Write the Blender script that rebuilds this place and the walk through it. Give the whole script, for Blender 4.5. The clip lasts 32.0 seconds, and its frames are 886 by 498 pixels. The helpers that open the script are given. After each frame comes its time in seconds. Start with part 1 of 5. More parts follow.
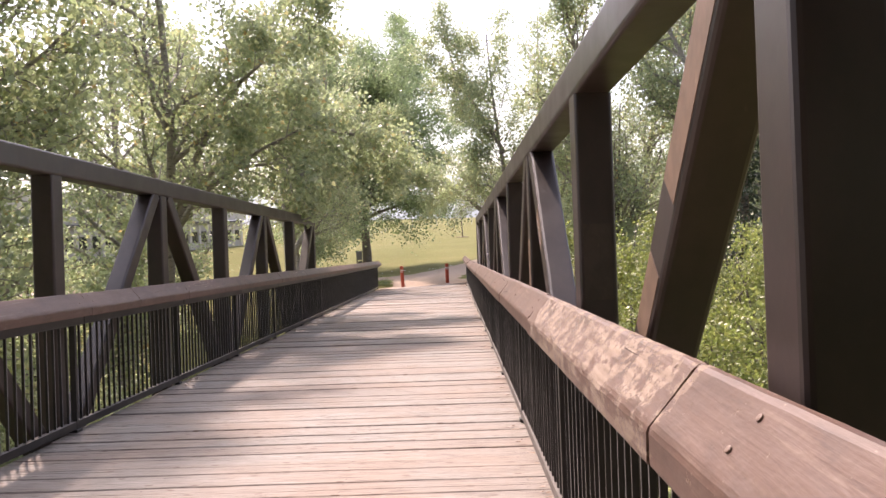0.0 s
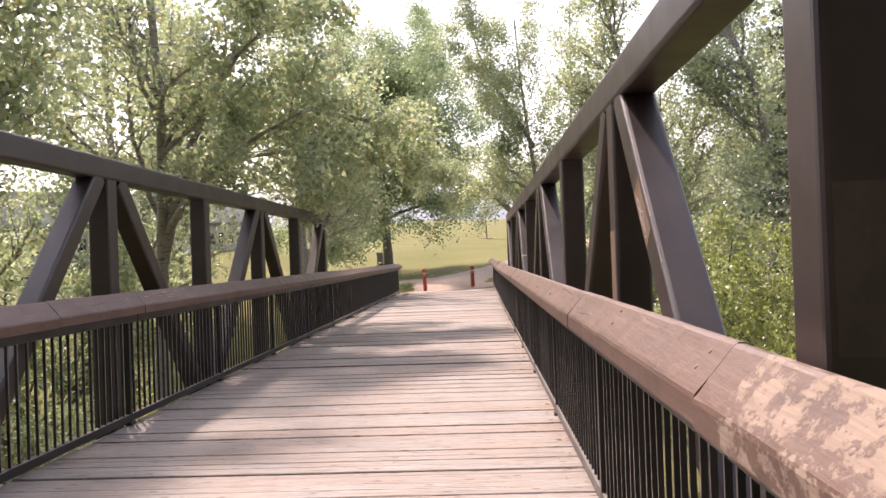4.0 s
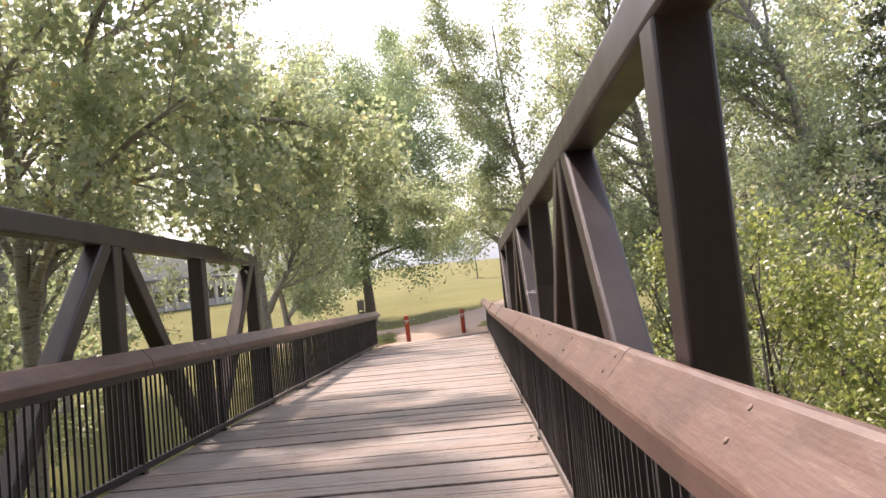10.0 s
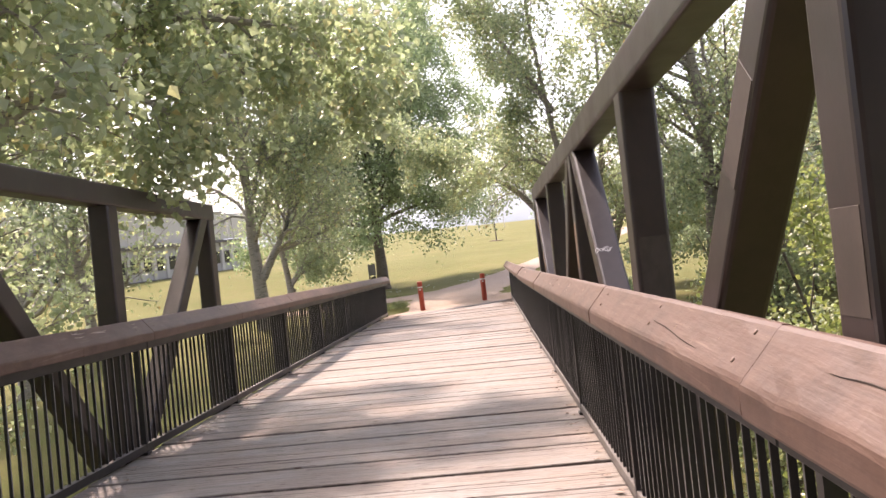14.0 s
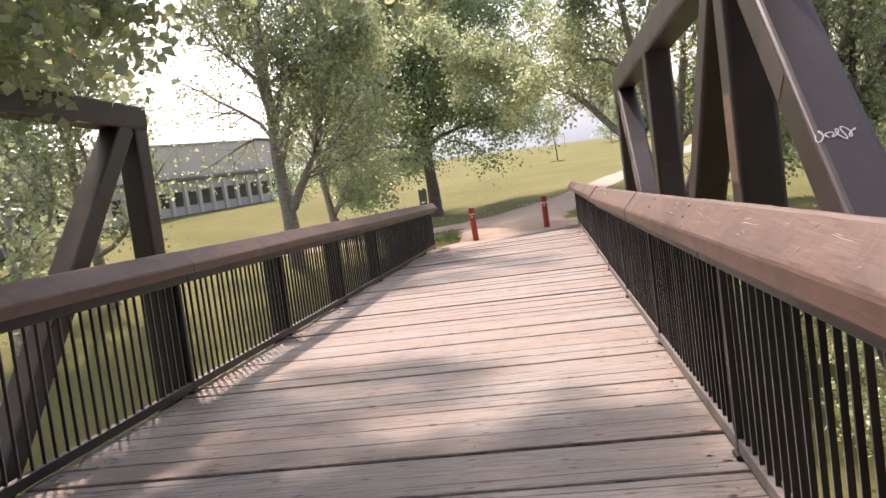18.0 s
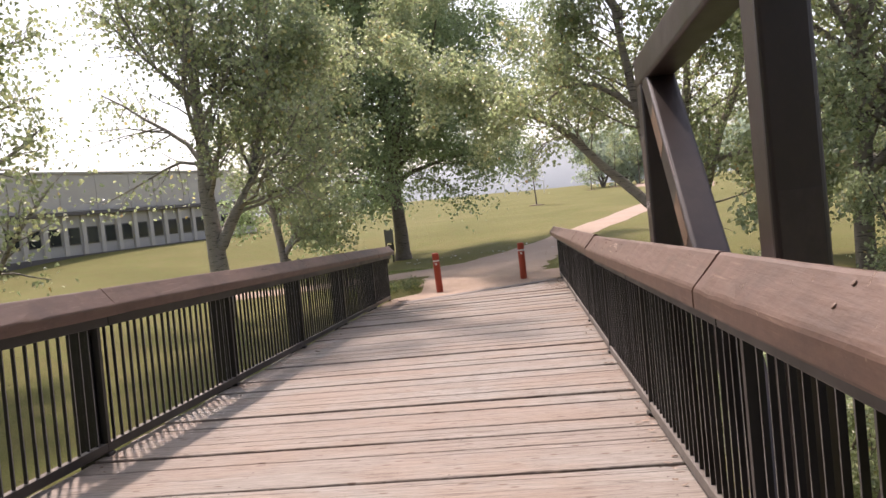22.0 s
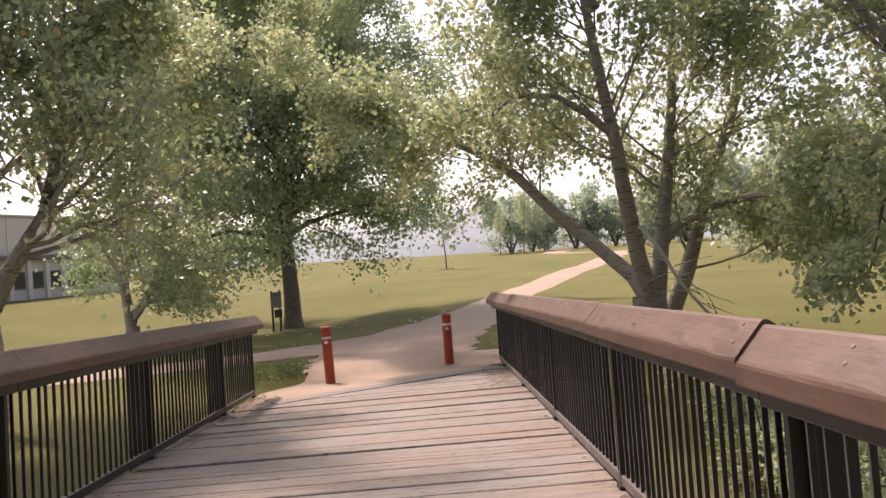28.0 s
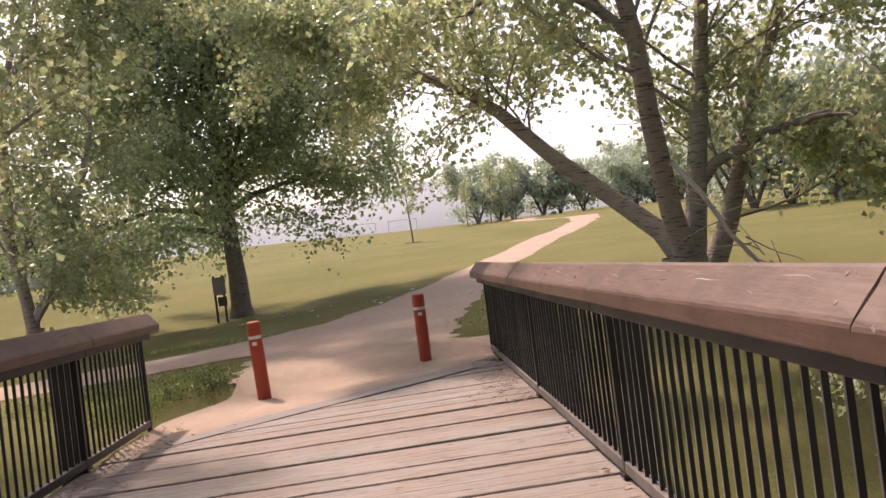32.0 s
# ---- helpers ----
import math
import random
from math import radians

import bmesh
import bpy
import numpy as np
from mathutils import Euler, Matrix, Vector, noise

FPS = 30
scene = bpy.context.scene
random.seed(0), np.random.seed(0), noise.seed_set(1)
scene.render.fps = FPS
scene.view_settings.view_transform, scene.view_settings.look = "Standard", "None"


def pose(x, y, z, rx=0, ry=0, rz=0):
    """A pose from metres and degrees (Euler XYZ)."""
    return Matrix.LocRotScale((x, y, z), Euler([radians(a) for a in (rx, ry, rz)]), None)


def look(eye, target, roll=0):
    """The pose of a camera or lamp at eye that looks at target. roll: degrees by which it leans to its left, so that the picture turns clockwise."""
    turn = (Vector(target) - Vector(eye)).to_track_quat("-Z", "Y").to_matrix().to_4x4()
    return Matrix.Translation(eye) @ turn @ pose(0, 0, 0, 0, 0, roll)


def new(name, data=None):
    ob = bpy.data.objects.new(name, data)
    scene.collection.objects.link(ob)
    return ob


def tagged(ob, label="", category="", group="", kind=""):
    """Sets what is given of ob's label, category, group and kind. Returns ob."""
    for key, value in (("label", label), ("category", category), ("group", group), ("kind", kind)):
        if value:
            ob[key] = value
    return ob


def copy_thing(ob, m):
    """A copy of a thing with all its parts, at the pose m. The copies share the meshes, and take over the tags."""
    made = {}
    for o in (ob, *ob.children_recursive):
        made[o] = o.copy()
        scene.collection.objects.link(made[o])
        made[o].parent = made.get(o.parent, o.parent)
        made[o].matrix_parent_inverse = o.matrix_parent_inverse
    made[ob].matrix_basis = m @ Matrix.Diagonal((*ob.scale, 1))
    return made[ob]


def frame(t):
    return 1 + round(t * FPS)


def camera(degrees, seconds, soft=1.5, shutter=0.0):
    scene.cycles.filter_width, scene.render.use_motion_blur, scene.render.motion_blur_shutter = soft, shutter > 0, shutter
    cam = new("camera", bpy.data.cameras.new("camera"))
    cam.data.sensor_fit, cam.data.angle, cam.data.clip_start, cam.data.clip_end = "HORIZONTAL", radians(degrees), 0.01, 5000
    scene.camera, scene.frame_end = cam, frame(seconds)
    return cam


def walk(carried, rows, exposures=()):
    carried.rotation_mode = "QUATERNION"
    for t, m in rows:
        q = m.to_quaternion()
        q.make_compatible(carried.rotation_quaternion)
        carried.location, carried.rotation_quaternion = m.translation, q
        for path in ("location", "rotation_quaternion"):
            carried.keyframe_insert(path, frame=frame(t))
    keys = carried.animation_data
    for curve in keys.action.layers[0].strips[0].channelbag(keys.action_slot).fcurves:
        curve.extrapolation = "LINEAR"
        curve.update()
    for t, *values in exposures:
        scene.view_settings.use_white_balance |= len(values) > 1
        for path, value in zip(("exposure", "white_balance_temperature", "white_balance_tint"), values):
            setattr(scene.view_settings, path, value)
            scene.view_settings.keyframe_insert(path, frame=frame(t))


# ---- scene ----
cam = camera(58.2, 32.0)
# The bridge runs along y and slopes down by 2.62 degrees; the rows are in its own frame:
# seconds, eye, yaw, pitch, roll
SLOPE = 2.62
B = pose(0, 0, 0, -SLOPE)
ROWS = [
    (0.0, 0.079, 0.813, 1.490, 0.80, 0.34, -1.97),
    (0.5, 0.035, 0.964, 1.464, 2.70, 0.64, -1.56),
    (1.0, 0.014, 1.167, 1.465, 2.83, 1.32, -1.88),
    (1.5, 0.067, 1.442, 1.463, 2.79, 1.18, -1.98),
    (2.0, 0.086, 1.735, 1.468, 2.76, 1.12, -2.03),
    (2.5, 0.018, 2.088, 1.467, 2.57, 1.10, -1.93),
    (4.5, -0.064, 3.566, 1.469, 2.35, 0.46, -2.11),
    (5.0, -0.090, 3.971, 1.449, 1.69, 0.89, -3.25),
    (5.5, -0.072, 4.366, 1.456, 1.16, 1.41, -3.69),
    (6.0, 0.001, 4.753, 1.471, 1.52, 1.32, -3.92),
    (6.5, 0.014, 5.134, 1.466, 1.64, 2.18, -4.24),
    (7.0, 0.039, 5.516, 1.469, 5.52, 3.04, -4.09),
    (7.5, 0.070, 5.882, 1.469, 6.60, 0.46, -1.89),
    (8.0, 0.026, 6.253, 1.476, 4.48, 1.17, -1.32),
    (8.5, 0.022, 6.609, 1.460, 3.13, 1.76, -2.12),
    (9.0, 0.008, 6.995, 1.478, 2.15, 2.76, -3.83),
    (9.5, -0.001, 7.413, 1.465, 1.23, 3.65, -5.20),
    (10.0, 0.068, 7.826, 1.467, 1.60, 3.59, -5.43),
    (10.5, 0.047, 8.249, 1.460, 2.24, 3.32, -5.63),
    (11.0, 0.029, 8.657, 1.468, 5.11, 3.09, -4.87),
    (11.5, 0.065, 9.099, 1.492, 7.77, 4.16, -4.32),
    (12.0, -0.002, 9.550, 1.498, 7.15, 3.79, -4.21),
    (12.5, -0.023, 9.986, 1.489, 7.00, 3.70, -3.92),
    (13.0, -0.061, 10.384, 1.462, 6.28, 3.45, -4.29),
    (13.5, -0.073, 10.836, 1.458, 2.83, 1.81, -5.76),
    (14.0, -0.077, 11.304, 1.463, 3.07, 1.11, -5.86),
    (14.5, -0.110, 11.713, 1.449, 3.40, 1.06, -5.63),
    (15.0, -0.088, 12.117, 1.433, 6.28, 0.49, -7.47),
    (15.5, -0.062, 12.529, 1.444, 8.51, -0.68, -7.93),
    (17.5, -0.088, 14.217, 1.418, 6.47, -1.21, -7.29),
    (18.0, -0.119, 14.661, 1.419, 8.02, -3.78, -7.48),
    (18.5, -0.155, 15.055, 1.393, 7.85, -3.52, -6.87),
    (19.0, -0.184, 15.460, 1.384, 7.58, -3.92, -7.52),
    (19.5, -0.187, 15.865, 1.425, 7.88, -2.83, -6.08),
    (20.0, -0.206, 16.315, 1.449, 3.73, -0.91, -5.45),
    (20.5, -0.209, 16.771, 1.443, 4.77, 0.58, -5.62),
    (21.0, -0.210, 17.234, 1.426, 6.02, 0.67, -5.78),
    (21.5, -0.140, 17.699, 1.403, 6.66, -0.19, -5.51),
    (22.0, -0.133, 18.159, 1.407, 6.03, -1.01, -5.40),
    (22.5, -0.202, 18.619, 1.423, 2.00, 0.56, -5.47),
    (23.0, -0.219, 19.075, 1.445, 2.24, 0.51, -5.70),
    (23.5, -0.270, 19.514, 1.403, 0.53, -1.46, -5.55),
    (24.0, -0.261, 19.920, 1.402, 0.09, -2.80, -5.38),
    (24.5, -0.263, 20.354, 1.443, 1.58, -1.85, -5.00),
    (25.0, -0.309, 20.826, 1.451, 1.08, -1.01, -5.13),
    (25.5, -0.341, 21.286, 1.443, 1.10, -0.63, -5.04),
    (26.0, -0.393, 21.768, 1.427, 0.67, 1.05, -4.30),
    (26.5, -0.445, 22.258, 1.419, 0.28, 1.15, -4.29),
    (28.5, -0.581, 24.296, 1.449, -1.90, 3.54, -4.24),
    (29.0, -0.531, 24.748, 1.460, -2.43, 3.80, -4.67),
    (29.5, -0.520, 25.160, 1.472, -2.35, 4.32, -4.72),
    (30.0, -0.516, 25.596, 1.468, -3.12, 3.68, -5.49),
    (30.5, -0.484, 26.045, 1.477, -2.46, 3.11, -5.79),
    (31.0, -0.495, 26.539, 1.433, -2.52, 2.38, -6.10),
    (31.5, -0.505, 26.995, 1.436, -3.73, 1.23, -6.75),
    (32.0, -0.532, 27.427, 1.418, -3.48, 0.95, -7.12),
]


def eye_pose(x, y, z, yaw, pitch, roll):
    return B @ pose(x, y, z, 0, 0, yaw) @ pose(0, 0, 0, 90 + pitch) @ pose(0, 0, 0, 0, 0, roll)


# the lens opens a little under the trees and its white balance warms towards the end: seconds, stops, kelvin, tint
LENS = [(0.0, 1.24, 6500, 24), (5.0, 1.26, 6500, 24), (8.5, 1.33, 6500, 23), (10.5, 1.28, 6500, 22), (12.0, 1.45, 6550, 24), (14.0, 1.45, 6500, 23), (18.5, 1.08, 6450, 22), (21.0, 0.72, 6400, 21), (24.0, 0.86, 6550, 22), (26.5, 0.84, 6650, 22), (29.0, 0.66, 6850, 25), (31.0, 0.66, 6900, 26), (32.0, 0.68, 6950, 27)]
walk(cam, [(t, eye_pose(*r)) for t, *r in ROWS], LENS)

# ---- light ----
world = bpy.data.worlds.new("sky")
scene.world = world
world.use_nodes = True
wn, wl = world.node_tree.nodes, world.node_tree.links
wn.clear()
sky = wn.new("ShaderNodeTexSky")
sky.sky_type = "NISHITA"
sky.sun_disc = False
SUN_AZ, SUN_EL = 332.0, 52.5  # compass from +y clockwise, and height
sky.sun_elevation, sky.sun_rotation = radians(SUN_EL), radians(SUN_AZ)
sky.air_density, sky.dust_density, sky.ozone_density = 1.0, 3.0, 0.8
haze = wn.new("ShaderNodeHueSaturation")  # smoke haze takes the blue out of the sky
haze.inputs["Saturation"].default_value = 0.5
back = wn.new("ShaderNodeBackground")
back.inputs["Strength"].default_value = 0.15
wout = wn.new("ShaderNodeOutputWorld")
wl.new(sky.outputs[0], haze.inputs["Color"])
wl.new(haze.outputs[0], back.inputs["Color"])
wl.new(back.outputs[0], wout.inputs["Surface"])

sun = new("sun", bpy.data.lights.new("sun", "SUN"))
sun.data.energy, sun.data.angle, sun.data.color = 3.3, radians(2.5), (1.0, 0.85, 0.70)
_a, _e = radians(SUN_AZ), radians(SUN_EL)
sun.matrix_world = look((0, 0, 0), (-math.sin(_a) * math.cos(_e), -math.cos(_a) * math.cos(_e), -math.sin(_e)))
scene.view_settings.exposure = 0.8

# ---- materials ----


class Mat:
    """A small wrapper that builds a node material."""

    def __init__(self, name):
        self.m = bpy.data.materials.new(name)
        self.m.use_nodes = True
        self.n, self.l = self.m.node_tree.nodes, self.m.node_tree.links
        self.n.clear()
        self.out = self.n.new("ShaderNodeOutputMaterial")
        self.b = self.n.new("ShaderNodeBsdfPrincipled")
        self.l.new(self.b.outputs[0], self.out.inputs[0])

    def coord(self, scale=(1, 1, 1), kind="Object", spin=(0, 0, 0), shift=None):
        tc, mp = self.n.new("ShaderNodeTexCoord"), self.n.new("ShaderNodeMapping")
        mp.inputs["Scale"].default_value = scale
        mp.inputs["Rotation"].default_value = spin
        self.l.new(tc.outputs[kind], mp.inputs["Vector"])
        if shift is not None:
            self.l.new(shift, mp.inputs["Location"])
        return mp.outputs[0]

    def world_coord(self, scale=(1, 1, 1)):
        g, mp = self.n.new("ShaderNodeNewGeometry"), self.n.new("ShaderNodeMapping")
        mp.inputs["Scale"].default_value = scale
        self.l.new(g.outputs["Position"], mp.inputs["Vector"])
        return mp.outputs[0]

    def noise(self, vec, scale, detail=4.0, rough=0.55, warp=0.0):
        t = self.n.new("ShaderNodeTexNoise")
        t.inputs["Scale"].default_value, t.inputs["Detail"].default_value = scale, detail
        t.inputs["Roughness"].default_value, t.inputs["Distortion"].default_value = rough, warp
        self.l.new(vec, t.inputs["Vector"])
        return t.outputs["Fac"]

    def voronoi(self, vec, scale, feature="F1"):
        t = self.n.new("ShaderNodeTexVoronoi")
        t.feature = feature
        t.inputs["Scale"].default_value = scale
        self.l.new(vec, t.inputs["Vector"])
        return t.outputs["Distance"]

    def ramp(self, fac, stops, smooth=False):
        r = self.n.new("ShaderNodeValToRGB")
        e = r.color_ramp.elements
        while len(e) < len(stops):
            e.new(0.5)
        for el, (p, c) in zip(e, stops):
            el.position = p
            el.color = (*c, 1) if isinstance(c, tuple) else (c, c, c, 1)
        if smooth:
            r.color_ramp.interpolation = "EASE"
        self.l.new(fac, r.inputs["Fac"])
        return r.outputs["Color"]

    def mix(self, fac, a, b, mode="MIX"):
        x = self.n.new("ShaderNodeMix")
        x.data_type, x.blend_type = "RGBA", mode
        for s, v in ((x.inputs[0], fac), (x.inputs[6], a), (x.inputs[7], b)):
            if isinstance(v, bpy.types.NodeSocket):
                self.l.new(v, s)
            elif isinstance(v, tuple):
                s.default_value = (*v, 1)
            else:
                s.default_value = v
        return x.outputs[2]

    def math(self, op, a, b=0.0):
        x = self.n.new("ShaderNodeMath")
        x.operation = op
        for s, v in zip(x.inputs, (a, b)):
            if isinstance(v, bpy.types.NodeSocket):
                self.l.new(v, s)
            else:
                s.default_value = v
        return x.outputs[0]

    def rand(self):
        return self.n.new("ShaderNodeObjectInfo").outputs["Random"]

    def island(self):
        return self.n.new("ShaderNodeNewGeometry").outputs["Random Per Island"]

    def set(self, color=None, rough=None, metal=None, bump=None, bump_strength=0.3, bump_dist=0.01, spec=None):
        for key, v in (("Base Color", color), ("Roughness", rough), ("Metallic", metal), ("Specular IOR Level", spec)):
            if v is None:
                continue
            if isinstance(v, bpy.types.NodeSocket):
                self.l.new(v, self.b.inputs[key])
            else:
                self.b.inputs[key].default_value = (*v, 1) if isinstance(v, tuple) else v
        if bump is not None:
            bp = self.n.new("ShaderNodeBump")
            bp.inputs["Strength"].default_value, bp.inputs["Distance"].default_value = bump_strength, bump_dist
            self.l.new(bump, bp.inputs["Height"])
            self.l.new(bp.outputs[0], self.b.inputs["Normal"])
        return self.m


def mat_plank():
    m = Mat("weathered_plank")
    r = m.rand()
    cb = m.n.new("ShaderNodeCombineXYZ")
    m.l.new(m.math("MULTIPLY", r, 37.0), cb.inputs[0])
    m.l.new(m.math("MULTIPLY", r, 91.0), cb.inputs[1])
    grain = m.noise(m.coord((0.7, 24, 24), shift=cb.outputs[0]), 2.2, 8, 0.68, 0.5)
    fine = m.noise(m.coord((4.5, 90, 90), shift=cb.outputs[0]), 2.0, 4, 0.6)
    patch = m.noise(m.world_coord((1, 1.6, 1)), 1.1, 5, 0.6)
    col = m.ramp(grain, [(0.25, (0.138, 0.107, 0.087)), (0.42, (0.250, 0.203, 0.171)), (0.6, (0.325, 0.270, 0.230)), (0.8, (0.405, 0.344, 0.297))])
    grey = m.ramp(grain, [(0.25, (0.14, 0.127, 0.117)), (0.55, (0.305, 0.285, 0.262)), (0.8, (0.41, 0.388, 0.36))])
    col = m.mix(m.ramp(patch, [(0.38, 0.0), (0.58, 0.9)]), col, grey)
    col = m.mix(m.ramp(r, [(0.0, 0.0), (1.0, 0.75)]), col, m.mix(0.55, col, (0.25, 0.185, 0.15)))
    col = m.mix(1.0, col, m.ramp(fine, [(0.3, (0.66, 0.64, 0.62)), (0.5, (0.98, 0.98, 0.98)), (0.75, (1.1, 1.1, 1.1))]), "MULTIPLY")
    blot = m.noise(m.coord((2.2, 7, 1), shift=cb.outputs[0]), 1.5, 5, 0.7)
    col = m.mix(m.ramp(blot, [(0.56, 0.0), (0.68, 0.5)]), col, (0.17, 0.135, 0.115))
    kt = m.n.new("ShaderNodeTexVoronoi")
    kt.voronoi_dimensions = "2D"
    kt.inputs["Scale"].default_value = 1.0
    m.l.new(m.coord((1.7, 5.5, 1), shift=cb.outputs[0]), kt.inputs["Vector"])
    knot = kt.outputs["Distance"]
    col = m.mix(m.ramp(knot, [(0.035, 0.9), (0.062, 0.0)]), col, (0.11, 0.065, 0.045))
    crack = m.ramp(m.noise(m.coord((1.5, 46, 10), shift=cb.outputs[0]), 1.6, 4, 0.6), [(0.365, 1.0), (0.385, 0.0)])
    col = m.mix(m.math("MULTIPLY", crack, 0.8), col, (0.07, 0.05, 0.04))
    sy = m.n.new("ShaderNodeSeparateXYZ")
    m.l.new(m.coord(), sy.inputs[0])
    rim = m.math("ADD", m.math("ABSOLUTE", sy.outputs[1]), m.math("MULTIPLY", m.noise(m.coord((6, 9, 1), shift=cb.outputs[0]), 1.6, 5, 0.7), 0.06))
    col = m.mix(m.ramp(rim, [(0.163, 0.0), (0.178, 0.7)]), col, (0.085, 0.062, 0.05))
    h = m.math("SUBTRACT", m.math("ADD", m.math("MULTIPLY", grain, 0.5), m.math("MULTIPLY", fine, 0.45)), crack)
    return m.set(col, 0.82, bump=h, bump_strength=0.5, bump_dist=0.006)


def mat_cap():
    m = Mat("brown_painted_timber")
    v = m.world_coord((1, 1, 1))
    grain = m.noise(m.world_coord((22, 1.2, 22)), 2.0, 6, 0.6, 0.3)
    big = m.noise(v, 1.3, 5, 0.6)
    paint = m.mix(big, (0.104, 0.058, 0.042), (0.152, 0.090, 0.067))
    paint = m.mix(m.ramp(m.noise(m.world_coord((60, 3.5, 60)), 2.0, 4, 0.65), [(0.36, 0.4), (0.46, 0.0)]), paint, (0.075, 0.042, 0.031))
    paint = m.mix(m.ramp(grain, [(0.3, 0.3), (0.55, 0.0)]), paint, (0.075, 0.043, 0.032))
    stain = m.noise(m.world_coord((1.6, 0.8, 1.6)), 3.2, 6, 0.68)
    paint = m.mix(m.ramp(stain, [(0.36, 0.6), (0.5, 0.0)]), paint, (0.066, 0.038, 0.028))
    streak = m.noise(m.world_coord((34, 0.8, 34)), 1.6, 5, 0.62)
    paint = m.mix(m.math("MULTIPLY", m.ramp(streak, [(0.58, 0.0), (0.66, 0.55)]), m.ramp(stain, [(0.45, 0.0), (0.6, 1.0)])), paint, (0.26, 0.185, 0.145))
    wood = m.ramp(grain, [(0.3, (0.19, 0.135, 0.10)), (0.65, (0.29, 0.22, 0.168))])
    chip = m.noise(m.world_coord((6, 4.0, 6)), 3.4, 10, 0.74)
    # long worn stretch of bare wood near the bridge's start, small chips elsewhere
    sx = m.n.new("ShaderNodeSeparateXYZ")
    m.l.new(m.world_coord(), sx.inputs[0])
    worn = m.math("MULTIPLY", m.ramp(m.math("SUBTRACT", sx.outputs[1], 2.44), [(0.0, 0.0), (0.02, 1.0)]), m.ramp(m.math("MULTIPLY", m.math("SUBTRACT", sx.outputs[1], 2.0), 0.2), [(0.585, 1.0), (0.60, 0.0)]))
    worn = m.math("MULTIPLY", worn, m.math("GREATER_THAN", sx.outputs[0], 0.0))
    edge = m.math("ADD", chip, m.math("MULTIPLY", worn, 0.155))
    mask = m.ramp(edge, [(0.645, 0.0), (0.665, 1.0)])
    speck = m.math("MULTIPLY", m.ramp(m.noise(m.world_coord((1, 0.7, 1)), 70, 3, 0.6), [(0.69, 0.0), (0.72, 0.7)]), m.ramp(m.noise(v, 2.1, 3, 0.5), [(0.45, 0.0), (0.6, 1.0)]))
    col = m.mix(m.math("MAXIMUM", mask, speck), paint, wood)
    dent = m.noise(m.world_coord((1, 0.5, 1)), 8, 4, 0.6)
    h = m.math("SUBTRACT", m.math("ADD", m.math("MULTIPLY", grain, 0.35), m.math("MULTIPLY", dent, 0.9)), m.math("MULTIPLY", mask, 0.35))
    return m.set(col, m.ramp(mask, [(0, 0.5), (1, 0.8)]), bump=h, bump_strength=0.5, bump_dist=0.008)


def mat_steel(name, a, b, rough=0.45, spec=0.6):
    m = Mat(name)
    n1 = m.noise(m.world_coord(), 2.2, 5, 0.6)
    n2 = m.noise(m.world_coord((1, 1, 1)), 60, 3, 0.5)
    col = m.mix(n1, a, b)
    blotch = m.noise(m.world_coord((1, 1, 0.6)), 9, 6, 0.7)
    col = m.mix(m.ramp(blotch, [(0.42, 0.45), (0.58, 0.0)]), col, tuple(c * 0.6 for c in a))
    scuff = m.ramp(m.noise(m.world_coord((3, 3, 1.2)), 3.0, 6, 0.7), [(0.66, 0.0), (0.72, 0.5)])
    col = m.mix(scuff, col, tuple(min(1, c * 1.5 + 0.004) for c in b))
    return m.set(col, m.ramp(n1, [(0.3, rough), (0.7, rough + 0.15)]), bump=n2, bump_strength=0.08, bump_dist=0.002, spec=spec)


def mat_bark(name, light, dark):
    m = Mat(name)
    v = m.coord((1, 1, 1))
    n = m.noise(v, 5, 6, 0.65)
    bands = m.noise(m.coord((2.5, 2.5, 16)), 2.0, 4, 0.6)
    col = m.mix(n, dark, light)
    col = m.mix(m.ramp(bands, [(0.56, 0.0), (0.63, 0.85)]), col, tuple(c * 0.35 for c in dark))
    furrow = m.noise(m.coord((14, 14, 2.5)), 2.0, 4, 0.6)
    return m.set(col, 0.9, bump=m.math("ADD", m.math("MULTIPLY", furrow, 0.8), bands), bump_strength=0.8, bump_dist=0.03)


def mat_leaf(name, stops, trans=0.35):
    m = Mat(name)
    col = m.ramp(m.island(), stops)
    col = m.mix(m.ramp(m.noise(m.world_coord(), 0.45, 3), [(0.3, 0.0), (0.75, 0.45)]), col, m.mix(0.5, col, (0.19, 0.205, 0.11)))
    m.set(col, 0.42, spec=0.45)
    t = m.n.new("ShaderNodeBsdfTranslucent")
    m.l.new(m.mix(1.0, col, (1.13 * trans * 2, 1.17 * trans * 2, 0.98 * trans * 2), "MULTIPLY"), t.inputs["Color"])
    both = m.n.new("ShaderNodeAddShader")
    m.l.new(m.b.outputs[0], both.inputs[0])
    m.l.new(t.outputs[0], both.inputs[1])
    m.l.new(both.outputs[0], m.out.inputs[0])
    return m.m


